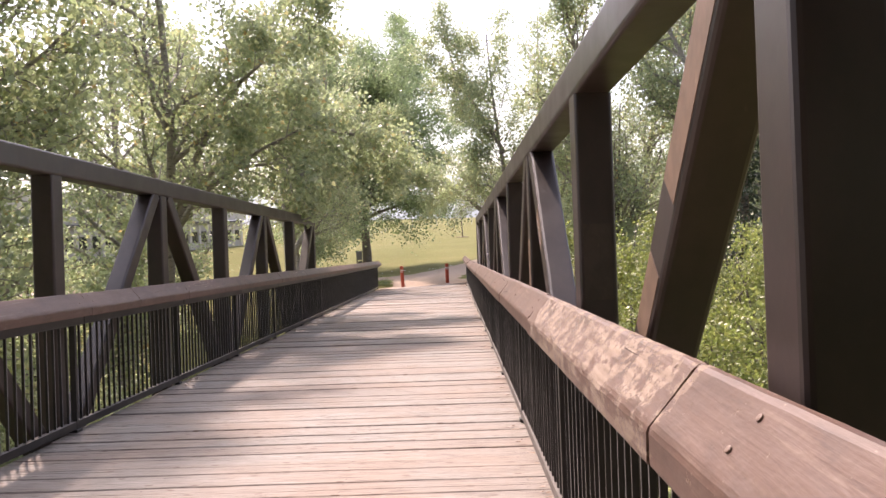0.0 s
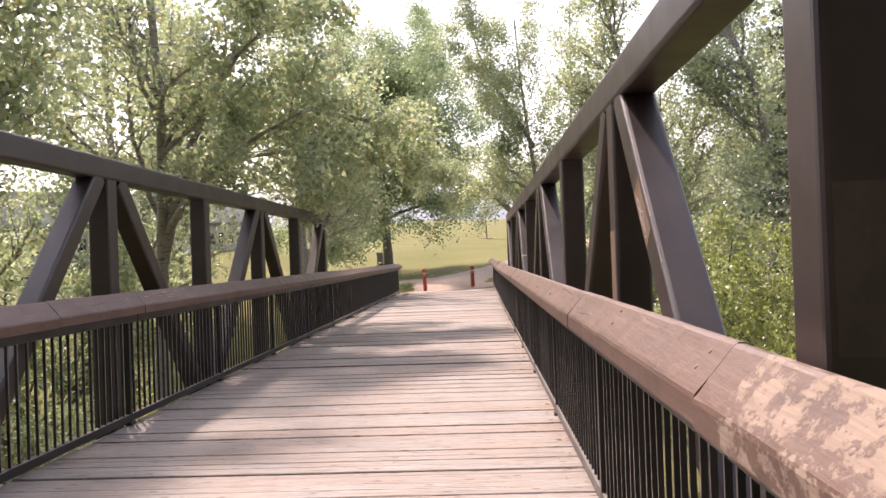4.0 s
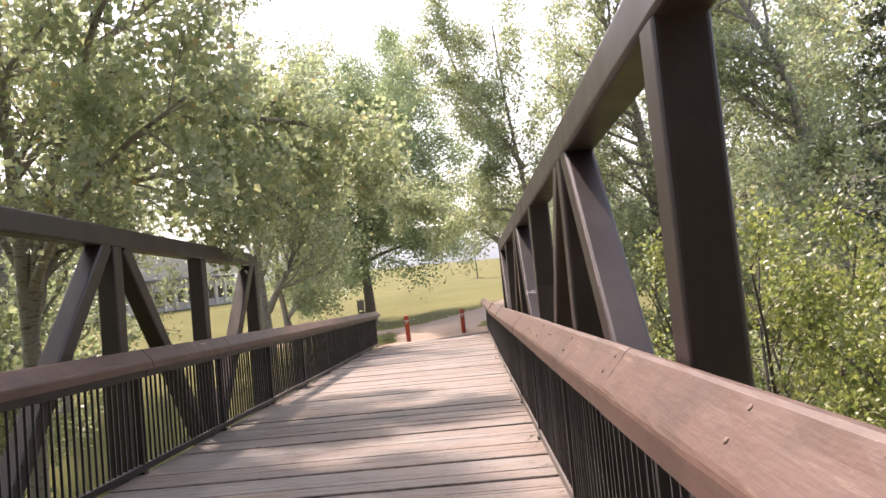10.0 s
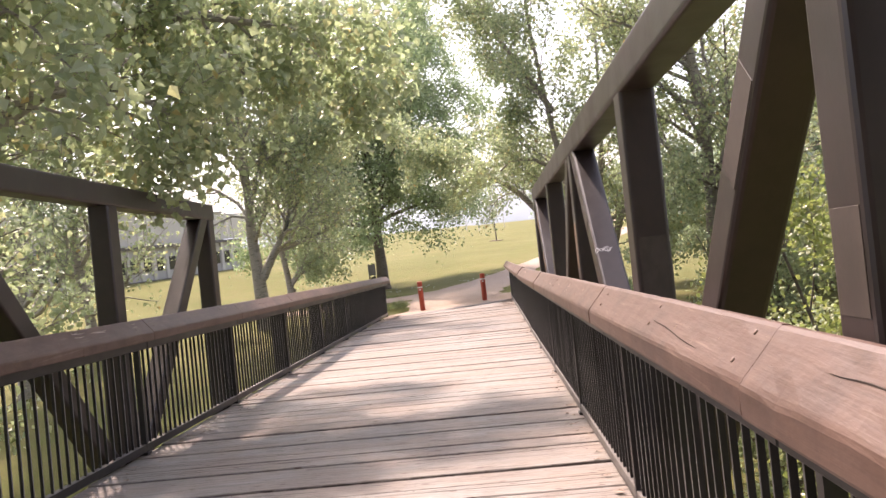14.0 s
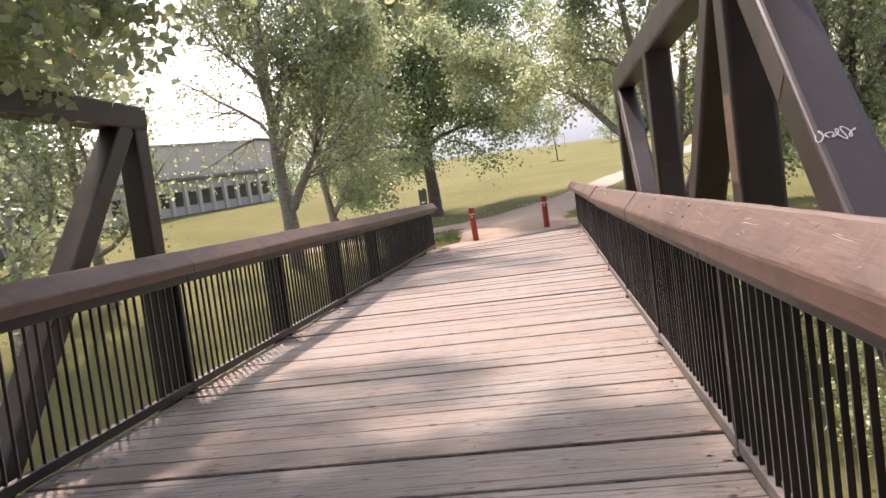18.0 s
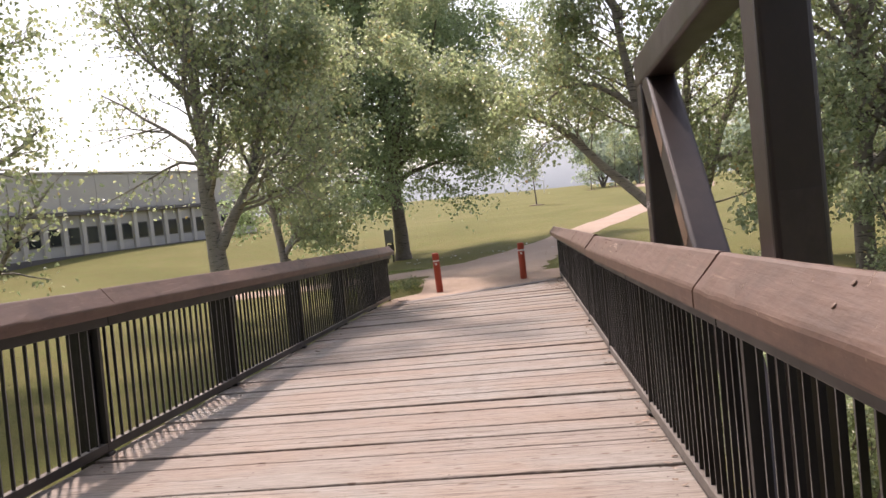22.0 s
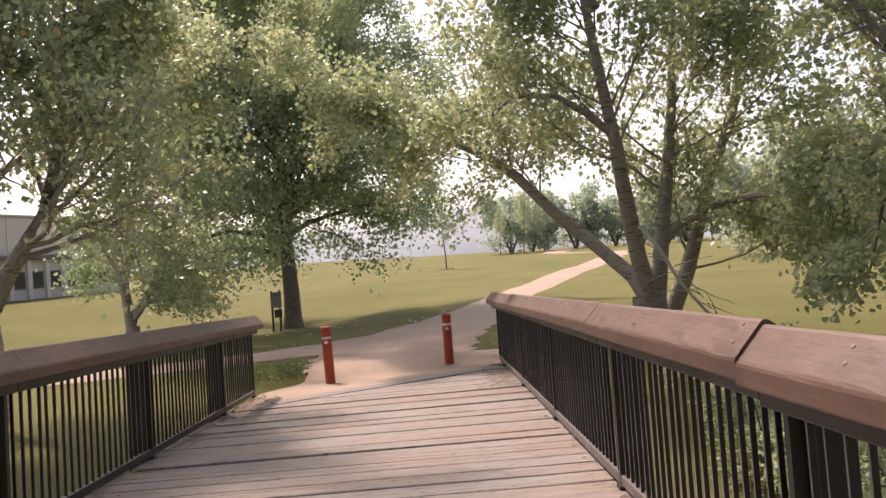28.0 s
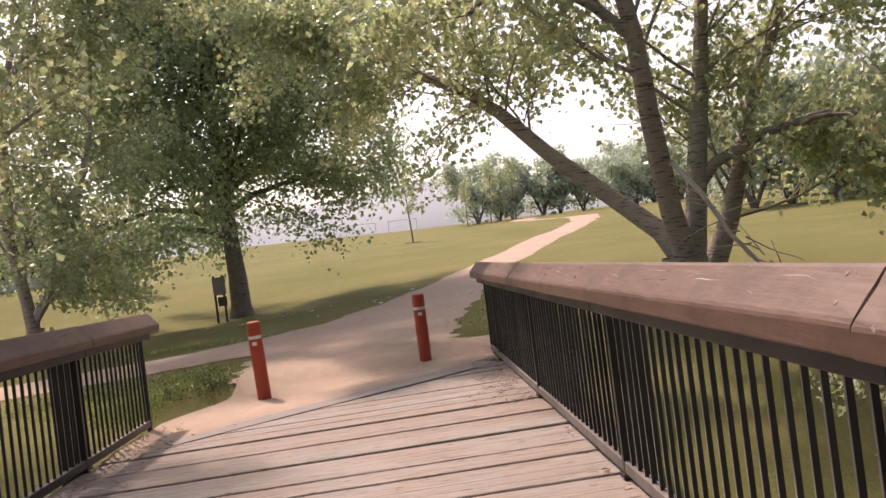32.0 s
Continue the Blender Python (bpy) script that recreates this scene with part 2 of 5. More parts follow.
def mat_grass_ground():
    m = Mat("mown_grass")
    v = m.world_coord()
    big = m.noise(v, 0.16, 5, 0.6)
    mid = m.noise(v, 1.4, 5, 0.65)
    fine = m.noise(m.world_coord((1, 1, 1)), 28, 4, 0.7)
    col = m.ramp(big, [(0.3, (0.138, 0.128, 0.052)), (0.5, (0.172, 0.155, 0.065)), (0.72, (0.222, 0.188, 0.088))])
    col = m.mix(m.ramp(mid, [(0.35, 0.4), (0.6, 0.0)]), col, (0.13, 0.17, 0.045))
    col = m.mix(m.ramp(fine, [(0.3, 0.55), (0.6, 0.0)]), col, (0.09, 0.11, 0.03))
    return m.set(col, 0.95, bump=fine, bump_strength=0.7, bump_dist=0.05, spec=0.08)


def mat_gravel():
    m = Mat("gravel_path")
    v = m.world_coord()
    big, mid = m.noise(v, 0.5, 5, 0.6), m.noise(v, 5, 5, 0.65)
    st = m.voronoi(v, 60)
    col = m.ramp(big, [(0.3, (0.345, 0.258, 0.200)), (0.7, (0.43, 0.330, 0.262))])
    col = m.mix(m.ramp(mid, [(0.4, 0.4), (0.65, 0.0)]), col, (0.26, 0.20, 0.155))
    col = m.mix(m.ramp(st, [(0.2, 0.0), (0.6, 0.3)]), col, (0.46, 0.385, 0.325))
    return m.set(col, 0.95, bump=m.math("ADD", st, mid), bump_strength=0.4, bump_dist=0.015, spec=0.1)


def mat_plain(name, a, b, rough=0.6, scale=6.0, metal=0.0):
    m = Mat(name)
    n = m.noise(m.world_coord(), scale, 5, 0.6)
    return m.set(m.mix(n, a, b), rough, metal, bump=n, bump_strength=0.15, bump_dist=0.004)


def mat_glass():
    m = Mat("window_glass")
    return m.set((0.03, 0.035, 0.04), 0.06, spec=0.6)


M_PLANK, M_CAP = mat_plank(), mat_cap()
M_TRUSS = mat_steel("brown_painted_steel", (0.028, 0.0163, 0.0140), (0.041, 0.0238, 0.0205), 0.36, 0.85)
M_RAIL = mat_steel("dark_railing_steel", (0.0125, 0.0118, 0.0125), (0.021, 0.0195, 0.020), 0.38)
M_LIT_EDGE = mat_steel("rubbed_sunlit_steel_edge", (0.15, 0.147, 0.148), (0.23, 0.225, 0.222), 0.35)
M_DUST_SUN = mat_steel("dusty_sunlit_steel", (0.13, 0.115, 0.105), (0.20, 0.175, 0.155), 0.7)
M_BARK_MID = mat_bark("grey_bark", (0.42, 0.38, 0.34), (0.21, 0.185, 0.16))
M_TAN = mat_steel("tan_repaint_and_sunlit_steel", (0.155, 0.096, 0.060), (0.21, 0.135, 0.088), 0.5)
M_EDGE_GLINT = mat_steel("worn_highlight_paint", (0.24, 0.18, 0.165), (0.36, 0.29, 0.27), 0.5)
M_PATCH = mat_steel("repainted_brown_steel", (0.060, 0.045, 0.036), (0.085, 0.062, 0.050), 0.5)
M_BARK = mat_bark("poplar_bark", (0.43, 0.405, 0.37), (0.23, 0.21, 0.185))
M_BARK_DARK = mat_bark("dark_bark", (0.22, 0.19, 0.16), (0.11, 0.092, 0.078))
M_LEAF = mat_leaf("poplar_leaf", [(0.0, (0.122, 0.150, 0.092)), (0.45, (0.165, 0.190, 0.120)), (0.85, (0.207, 0.226, 0.150)), (0.98, (0.25, 0.24, 0.14)), (1.0, (0.26, 0.17, 0.08))], 0.55)
M_LEAF_DARK = mat_leaf("dark_leaf", [(0.0, (0.097, 0.130, 0.076)), (0.6, (0.130, 0.167, 0.096)), (1.0, (0.165, 0.202, 0.122))], 0.55)
M_LEAF_BUSH = mat_leaf("yellow_green_leaf", [(0.0, (0.082, 0.106, 0.030)), (0.5, (0.118, 0.138, 0.040)), (1.0, (0.16, 0.165, 0.054))], 0.5)
M_NEEDLE = mat_leaf("spruce_needle", [(0.0, (0.03, 0.05, 0.03)), (1.0, (0.065, 0.09, 0.055))], 0.1)
M_GRASS, M_GRAVEL = mat_grass_ground(), mat_gravel()
M_BLADE = mat_leaf("grass_blade", [(0.0, (0.07, 0.105, 0.03)), (0.65, (0.13, 0.16, 0.05)), (1.0, (0.27, 0.24, 0.10))])
M_WEED = mat_leaf("dark_weed_leaf", [(0.0, (0.04, 0.065, 0.02)), (0.7, (0.07, 0.10, 0.03)), (1.0, (0.16, 0.15, 0.07))], 0.2)
M_CONC = mat_plain("pale_concrete", (0.50, 0.48, 0.45), (0.62, 0.60, 0.57), 0.85, 1.2)
M_CONC2 = mat_plain("grey_concrete", (0.42, 0.41, 0.40), (0.52, 0.51, 0.50), 0.85, 1.0)
M_TRIM = mat_plain("dark_metal_trim", (0.09, 0.085, 0.085), (0.14, 0.13, 0.13), 0.5)
M_GLASS = mat_glass()
M_RED = mat_plain("red_painted_post", (0.27, 0.034, 0.014), (0.40, 0.068, 0.028), 0.6, 9)
M_WHITE = mat_plain("white_band", (0.62, 0.60, 0.56), (0.78, 0.76, 0.72), 0.6, 20)
M_PLATE = mat_plain("worn_steel_plate", (0.15, 0.13, 0.125), (0.25, 0.22, 0.21), 0.75, 5, 0.0)
M_DEAD = mat_plain("bleached_dead_wood", (0.42, 0.39, 0.35), (0.55, 0.52, 0.47), 0.85, 9)
M_SIGN = mat_plain("dark_sign", (0.035, 0.032, 0.03), (0.06, 0.055, 0.05), 0.5)
M_PAPER = mat_plain("sign_panel", (0.16, 0.15, 0.14), (0.24, 0.22, 0.21), 0.5)
# haze over the far trees is put into a paler, greyer leaf colour
M_LEAF_HAZED = mat_leaf("far_haze_leaf", [(0.0, (0.22, 0.26, 0.22)), (1.0, (0.30, 0.34, 0.29))])
M_MULCH = mat_plain("bark_mulch", (0.10, 0.07, 0.05), (0.17, 0.12, 0.08), 0.95, 9)
M_SCRIBE = mat_plain("white_marker", (0.55, 0.52, 0.52), (0.70, 0.66, 0.66), 0.6, 20)
M_NAIL = mat_plain("painted_nail", (0.13, 0.075, 0.055), (0.26, 0.19, 0.15), 0.6, 30)
M_CRACK = mat_plain("dark_split", (0.03, 0.02, 0.016), (0.06, 0.04, 0.03), 0.95, 30)
M_BARE = mat_plain("bare_wood", (0.28, 0.20, 0.155), (0.42, 0.33, 0.27), 0.8, 25)
M_SCRATCH = mat_plain("scraped_wood", (0.50, 0.40, 0.33), (0.68, 0.57, 0.49), 0.8, 25)
# distance haze is painted into the ridge's pale blue-grey
M_HILL = mat_plain("haze_tinted_hill", (0.30, 0.34, 0.36), (0.36, 0.39, 0.41), 1.0, 0.02)

# ---- building helpers ----


def thing(name, m=None, label="", category="", group="", kind=""):
    ob = new(name)
    ob.empty_display_size = 0.1
    if m is not None:
        ob.matrix_world = m
    return tagged(ob, label, category, group, kind)


def mesh_of(name, bm, mat, smooth=False):
    me = bpy.data.meshes.new(name)
    bm.to_mesh(me)
    bm.free()
    for m in mat if isinstance(mat, (list, tuple)) else [mat]:
        me.materials.append(m)
    if smooth:
        me.polygons.foreach_set("use_smooth", [True] * len(me.polygons))
    return me


def part(name, bm, mat, parent=None, label="", m=None, smooth=False):
    me = bm if isinstance(bm, bpy.types.Mesh) else mesh_of(name, bm, mat, smooth)
    ob = new(name, me)
    if parent is not None:
        ob.parent = parent
    if m is not None:
        ob.matrix_basis = m
    return tagged(ob, label)


def box(x0, x1, y0, y1, z0, z1, bevel=0.0, seg=1):
    bm = bmesh.new()
    bmesh.ops.create_cube(bm, size=1, matrix=Matrix.Translation(((x0 + x1) / 2, (y0 + y1) / 2, (z0 + z1) / 2)) @ Matrix.Diagonal((x1 - x0, y1 - y0, z1 - z0, 1)))
    if bevel:
        bmesh.ops.bevel(bm, geom=bm.edges[:], offset=bevel, segments=seg, affect="EDGES", profile=0.5)
    return bm


def lathe(profile, n=20):
    """Radius and height pairs turned about z."""
    bm = bmesh.new()
    rings = [[bm.verts.new((r * math.cos(2 * math.pi * k / n), r * math.sin(2 * math.pi * k / n), z)) for k in range(n)] for r, z in profile]
    for a, b in zip(rings, rings[1:]):
        for k in range(n):
            bm.faces.new((a[k], a[(k + 1) % n], b[(k + 1) % n], b[k]))
    bm.faces.new(rings[0][::-1])
    bm.faces.new(rings[-1])
    return bm


def mesh_np(name, verts, faces, mat, smooth=False):
    """A mesh from arrays; faces all of one size."""
    me = bpy.data.meshes.new(name)
    verts, faces = np.asarray(verts, np.float32), np.asarray(faces, np.int32)
    me.vertices.add(len(verts))
    me.vertices.foreach_set("co", verts.ravel())
    k = faces.shape[1]
    me.loops.add(faces.size)
    me.loops.foreach_set("vertex_index", faces.ravel())
    me.polygons.add(len(faces))
    me.polygons.foreach_set("loop_start", np.arange(len(faces), dtype=np.int32) * k)
    me.polygons.foreach_set("use_smooth", np.full(len(faces), smooth))
    me.materials.append(mat)
    me.update(calc_edges=True)
    me.validate()
    return me


# ---- the ground ----


def smooth01(t):
    t = np.clip(t, 0, 1)
    return t * t * (3 - 2 * t)


def ground_z(x, y):
    """Field, ravine under the bridge and the bank that comes up to the deck's end."""
    x, y = np.asarray(x, float), np.asarray(y, float)
    field = -1.60 + 0.03 * np.clip((y - 37) / 8, 0, 1) + 0.0122 * np.clip(y - 45, 0, 65) + 0.009 * np.clip(y - 110, 0, 60)
    bank = smooth01((35.5 - y) / 17.0) * (1 - 0.55 * smooth01((-14 - y) / 12.0))
    rough = 0.10 * np.sin(x * 0.31 + y * 0.17) + 0.08 * np.sin(x * 0.13 - y * 0.23)
    off = smooth01((np.abs(x + 1.3) - 2.2) / 6) * smooth01((y - 20) / 20)
    swale = 0.60 * np.exp(-((x + 7.5) / 6.5) ** 2 - ((y - 54) / 8.0) ** 2)
    rise = 0.75 * smooth01((-x - 11) / 9) * smooth01((y - 44) / 18)
    under = 0.16 * smooth01((38.6 - y) / 0.9) * smooth01((2.6 - np.abs(x + 1.36)) / 0.7)
    return field - 2.4 * bank + rough * off * 0.6 - swale + rise - under


xs = np.concatenate([-np.geomspace(900, 26, 22), np.linspace(-24, 24, 65), np.geomspace(26, 900, 22)])
ys = np.concatenate([-np.geomspace(700, 26, 14), np.linspace(-24, 70, 118), np.geomspace(72, 1500, 40)])
gx, gy = np.meshgrid(xs, ys)
gv = np.stack([gx, gy, ground_z(gx, gy)], -1).reshape(-1, 3)
nx, ny = len(xs), len(ys)
ii, jj = np.meshgrid(np.arange(nx - 1), np.arange(ny - 1))
k0 = (jj * nx + ii).ravel()
ground = new("ground", mesh_np("ground", gv, np.stack([k0, k0 + 1, k0 + nx + 1, k0 + nx], -1), M_GRASS, True))
tagged(ground, "yellow-green mown grass field falling into a shallow ravine", "grass", kind="structure")


def strip(name, line, lift, mat, label):
    """A path laid on the ground: centre x, y and half width along its way."""
    pts = []
    for (x0, y0, w0), (x1, y1, w1) in zip(line, line[1:]):
        for k in range(10):
            t = k / 10
            pts.append((x0 + (x1 - x0) * t, y0 + (y1 - y0) * t, w0 + (w1 - w0) * t))
    pts.append(line[-1])
    p = np.array(pts)
    for _ in range(12):
        p[1:-1] = (p[:-2] + 2 * p[1:-1] + p[2:]) / 4
    d = np.gradient(p[:, :2], axis=0)
    d /= np.linalg.norm(d, axis=1)[:, None]
    nrm = np.stack([d[:, 1], -d[:, 0]], -1)
    cols = np.linspace(-1, 1, 9)
    wob = 1 + 0.05 * np.sin(np.arange(len(p)) * 0.9) + 0.03 * np.sin(np.arange(len(p)) * 2.3)
    v = []
    for c in cols:
        q = p[:, :2] + nrm * (c * p[:, 2] * wob)[:, None]
        v.append(np.stack([q[:, 0], q[:, 1], ground_z(q[:, 0], q[:, 1]) + lift * (1 - 0.6 * c * c)], -1))
    v = np.stack(v, 1).reshape(-1, 3)
    n, k = len(p), len(cols)
    i, j = np.meshgrid(np.arange(k - 1), np.arange(n - 1))
    a = (j * k + i).ravel()
    ob = new(name, mesh_np(name, v, np.stack([a, a + 1, a + k + 1, a + k], -1), mat, True))
    return tagged(ob, label, "path", kind="structure")


PATHS_MAIN = [(-1.2, 38.75, 1.75), (-1.35, 39.4, 1.65), (-1.4, 40.4, 1.65), (-1.1, 43.2, 1.75), (0.2, 47.4, 1.4), (1.9, 53.4, 0.95), (4.6, 61.5, 0.95), (8.6, 73.5, 1.0), (13.2, 87, 1.1), (17.6, 101, 1.3), (21.5, 118, 1.8), (21, 128, 2.0), (17.5, 137, 2.0), (18.5, 148, 2.2), (30, 180, 3)]
strip("road", PATHS_MAIN, 0.035, M_GRAVEL, "pale gravel footpath winding across the grass field")
strip("road", [(-0.2, 45.2, 1.5), (-2.0, 42.9, 1.45), (-4.3, 41.4, 0.95), (-8, 40.0, 0.9), (-14, 38.8, 0.9), (-24, 38, 0.9)], 0.03, M_GRAVEL, "pale gravel side path branching off before the bridge")

# ---- the bridge ----
XL, XR = -3.348, 0.613          # inner faces of the railings
TL, TR = -3.47, 0.735         # inner faces of the trusses
CH = 2.313                     # underside of the top chord
HSS = 0.205
L_END, L_P = 21.13, 2.64
R_END, R_P = 23.864, 2.678
DECK_L, DECK_R = 34.66, 37.27   # the skewed end of the deck
RAIL_L, RAIL_R = 36.25, 38.35


def lift(y, x):
    """The approach span past the truss falls a little less than the truss span, least on its right side."""
    return (0.0017 + 0.0063 * min(1.0, max(0.0, (x - XL) / (XR - XL)))) * max(0.0, y - 24.0)


def rolled(p0, p1, w, d):
    """A square hollow section with rounded corners from p0 to p1."""
    p0, p1 = Vector(p0), Vector(p1)
    n = (p1 - p0).length
    bm = box(-w / 2, w / 2, -d / 2, d / 2, 0, n)
    edges = [e for e in bm.edges if abs(e.verts[0].co.z - e.verts[1].co.z) > n / 2]
    bmesh.ops.bevel(bm, geom=edges, offset=0.022, segments=3, affect="EDGES", profile=0.5)
    z = (p1 - p0).normalized()
    x = Vector((1, 0, 0))
    y = z.cross(x).normalized()
    bm.transform(Matrix.Translation(p0) @ Matrix((x, y, z)).transposed().to_4x4())
    return bm


def truss(inner, side, end, p, label):
    t = thing("bridge_truss", B.copy(), label, "bridge truss", "bridge trusses")
    xc = inner + side * HSS / 2
    y0 = end - 11 * p
    part("top_chord", rolled((xc, y0, CH + HSS / 2), (xc, end + HSS / 2, CH + HSS / 2), HSS, HSS), M_TRUSS, t)
    part("bottom_chord", rolled((xc, y0, -0.32), (xc, end + HSS / 2, -0.32), HSS, HSS), M_TRUSS, t)
    for k in range(11):
        y = end - k * p
        part("post", rolled((xc, y, -0.22), (xc, y, CH), HSS - 0.006, HSS - 0.006), M_TRUSS, t)
        if k % 2 == 0:
            for s in (-1, 1):
                if s > 0 and k == 0:
                    continue
                part("diagonal", rolled((xc, y + s * (p - 0.13), -0.24), (xc, y + s * 0.20, CH + 0.02), HSS - 0.014, HSS - 0.02), M_TRUSS, t)
    return t


def tag_marks(parent, m, size, seed, tall=1.0):
    """An unreadable tag: one looping stroke of white marker."""
    r = random.Random(seed)
    bm = bmesh.new()
    a, c = r.uniform(0, 6), r.uniform(0, 6)
    pts = []
    for k in range(61):
        q = k / 60
        lift = 0.16 + 0.08 * math.sin(9 * q + a)
        pts.append(Vector(((q - 0.5 + 0.075 * math.sin(44 * q + c)) * size, lift * math.cos(31 * q + a) * size * tall, 0)))
    w = 0.0023
    rows = []
    for i, p in enumerate(pts):
        d = (pts[min(i + 1, len(pts) - 1)] - pts[max(i - 1, 0)]).normalized()
        q = Vector((-d.y, d.x, 0)) * w
        rows.append((bm.verts.new(p - q), bm.verts.new(p + q)))
    for p, q in zip(rows, rows[1:]):
        bm.faces.new((p[0], q[0], q[1], p[1]))
    part("graffiti", bm, M_SCRIBE, parent, "scratched white marker tag", m)


truss(TL, -1, L_END, L_P, "dark brown painted steel truss of a footbridge")
tr = truss(TR, 1, R_END, R_P, "dark brown painted steel truss with scratched graffiti")


def on_diagonal(node, z, inner, s=-1):
    """Where a tag lies on the diagonal before (s = -1) or past a node: on its inner or its upper face."""
    run, rise = R_P - 0.33, CH + 0.26
    n = math.hypot(run, rise)
    up = Vector((0, -s * run / n, rise / n))
    top = Vector((0, s * rise / n, run / n))
    mid = Vector((TR + HSS / 2, node + s * ((R_P - 0.13) - (z + 0.24) / rise * run), z))
    if inner:
        mid.x = TR + 0.0045
        x, zz = -up, Vector((-1, 0, 0))
    else:
        mid += top * (HSS / 2 - 0.008)
        x, zz = Vector((1, 0, 0)), top
    return Matrix.Translation(mid) @ Matrix((x, zz.cross(x), zz)).transposed().to_4x4()


n2, n6 = R_END - 2 * R_P, R_END - 6 * R_P
tag_marks(tr, on_diagonal(n2, 1.39, False) @ pose(-0.03, 0, 0), 0.12, 3)
tag_marks(tr, on_diagonal(n6, 1.65, True) @ pose(0, -0.02, 0.001), 0.25, 5, 0.6)
tag_marks(tr, pose(TR + 0.0005, R_END, 1.48, 0, 0, 0) @ pose(0, 0, 0, 90, 0, -90), 0.13, 7)


# painted-over squares on the posts' near faces
for k, z0, z1 in ((7, 1.22, 1.62), (3, 0.9, 1.5), (1, 1.1, 1.45)):
    y = R_END - k * R_P - (HSS - 0.006) / 2
    part("paint_and_sun_patch", box(TR + 0.028, TR + HSS - 0.030, y - 0.0012, y + 0.002, z0, z1, 0.0005), M_PATCH, tr, "duller brown painted-over patch")
# tan squares on the deck side of posts and diagonals: painted-out tags, painted-in sunlight
for k, z0, z1, mat in ((2, 1.30, 1.71, M_TAN), (6, 1.10, 1.59, M_TAN), (0, 1.41, 1.95, M_PATCH), (4, 1.25, 1.5, M_PATCH)):
    y = R_END - k * R_P
    part("paint_and_sun_patch", box(TR + 0.0012, TR + 0.0045, y - 0.074, y + 0.074, z0, z1, 0.0005), mat, tr, "tan patch for painted-out tags and sunlit steel")
# the two at k = 8 put sunlight on the steel into the colour
for k, z, n, mat, s in ((0, 1.93, 0.36, M_TAN, -1), (0, 1.36, 0.34, M_TAN, -1), (6, 1.66, 0.36, M_TAN, -1), (2, 1.75, 0.3, M_PATCH, -1), (8, 1.93, 0.74, M_TAN, 1), (8, 1.30, 0.36, M_TAN, 1), (4, 1.8, 0.4, M_PATCH, 1)):
    part("paint_and_sun_patch", box(-n / 2, n / 2, -0.066, 0.066, -0.001, 0.001, 0.0004), mat, tr, "tan patch for painted-out tags and sunlit steel", on_diagonal(R_END - k * R_P, z, True, s) @ pose(0, 0, -0.0012))
# pale strips: worn paint and painted-in highlight on the falling diagonals' rounded corner
for k, z, n in ((6, 1.85, 0.75), (6, 1.40, 0.10), (0, 1.66, 0.26), (4, 1.6, 0.55), (2, 1.5, 0.3), (8, 1.7, 0.5)):
    m = on_diagonal(R_END - k * R_P, z, True)
    corner = Matrix.Translation(m.to_3x3() @ Vector((0, 0.0865 * (1 if (m.to_3x3() @ Vector((0, 1, 0))).z > 0 else -1), -0.0085)))
    turn = -45 if (m.to_3x3() @ Vector((0, 1, 0))).z > 0 else 45
    part("worn_highlight_edge", box(-n / 2, n / 2, -0.0025, 0.0025, -0.001, 0.0012, 0.0006), M_EDGE_GLINT, tr, "pale line of worn paint and painted-in highlight", corner @ m @ pose(0, 0, 0, turn))


LIP = 0.154                   # how far the timber overhangs the bars


def cap_profile(x, s):
    """Front lip, worn slope and back of the timber, from below."""
    pts = [(0.002, 1.046), (0.0, 1.053), (0.0, 1.112), (0.004, 1.124), (0.012, 1.135), (0.042, 1.169), (0.074, 1.206), (0.102, 1.240), (0.113, 1.248), (0.130, 1.247), (0.205, 1.190), (0.205, 1.046)]
    return [(x + s * u, z) for u, z in pts]


def timber(profile, y0, y1, seed):
    """A rough-hewn length: the profile carried along y, uneven from station to station."""
    r = random.Random(seed)
    n = max(2, round((y1 - y0) / 0.11))
    bm = bmesh.new()
    rings = []
    sag = [r.uniform(-0.0008, 0.0008) for _ in range(n + 1)]
    for i in range(n + 1):
        y = y0 + (y1 - y0) * i / n
        chip = 0.005 if r.random() < 0.06 else 0.0
        ring = []
        for j, (x, z) in enumerate(profile):
            live = 0 < j < len(profile) - 1
            dx, dz = (r.gauss(0, 0.0005), r.gauss(0, 0.0004) + sag[i]) if live else (0, 0)
            if live and j in (2, 3, 4):
                dz -= chip
            ring.append(bm.verts.new((x + dx, y + (r.gauss(0, 0.002) if i in (0, n) and live else 0), z + dz)))
        rings.append(ring)
    m = len(profile)
    for p, q in zip(rings, rings[1:]):
        for j in range(m):
            bm.faces.new((p[j], p[(j + 1) % m], q[(j + 1) % m], q[j]))
    bm.faces.new([bm.verts.new(v.co) for v in rings[0]])
    bm.faces.new([bm.verts.new(v.co) for v in rings[-1][::-1]])
    bmesh.ops.recalc_face_normals(bm, faces=bm.faces[:])
    return bm


PICKET = mesh_of("picket", box(-0.0115, 0.0115, -0.0065, 0.0065, 0.095, 0.98, 0.001), M_RAIL)
PICKET.materials.append(M_LIT_EDGE)  # sun on the rubbed narrow edges is put into a paler colour
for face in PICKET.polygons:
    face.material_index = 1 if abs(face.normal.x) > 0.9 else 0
NAIL = mesh_of("nail", lathe([(0.0075, -0.002), (0.0075, 0.0015), (0.004, 0.0025)], 8), M_NAIL)


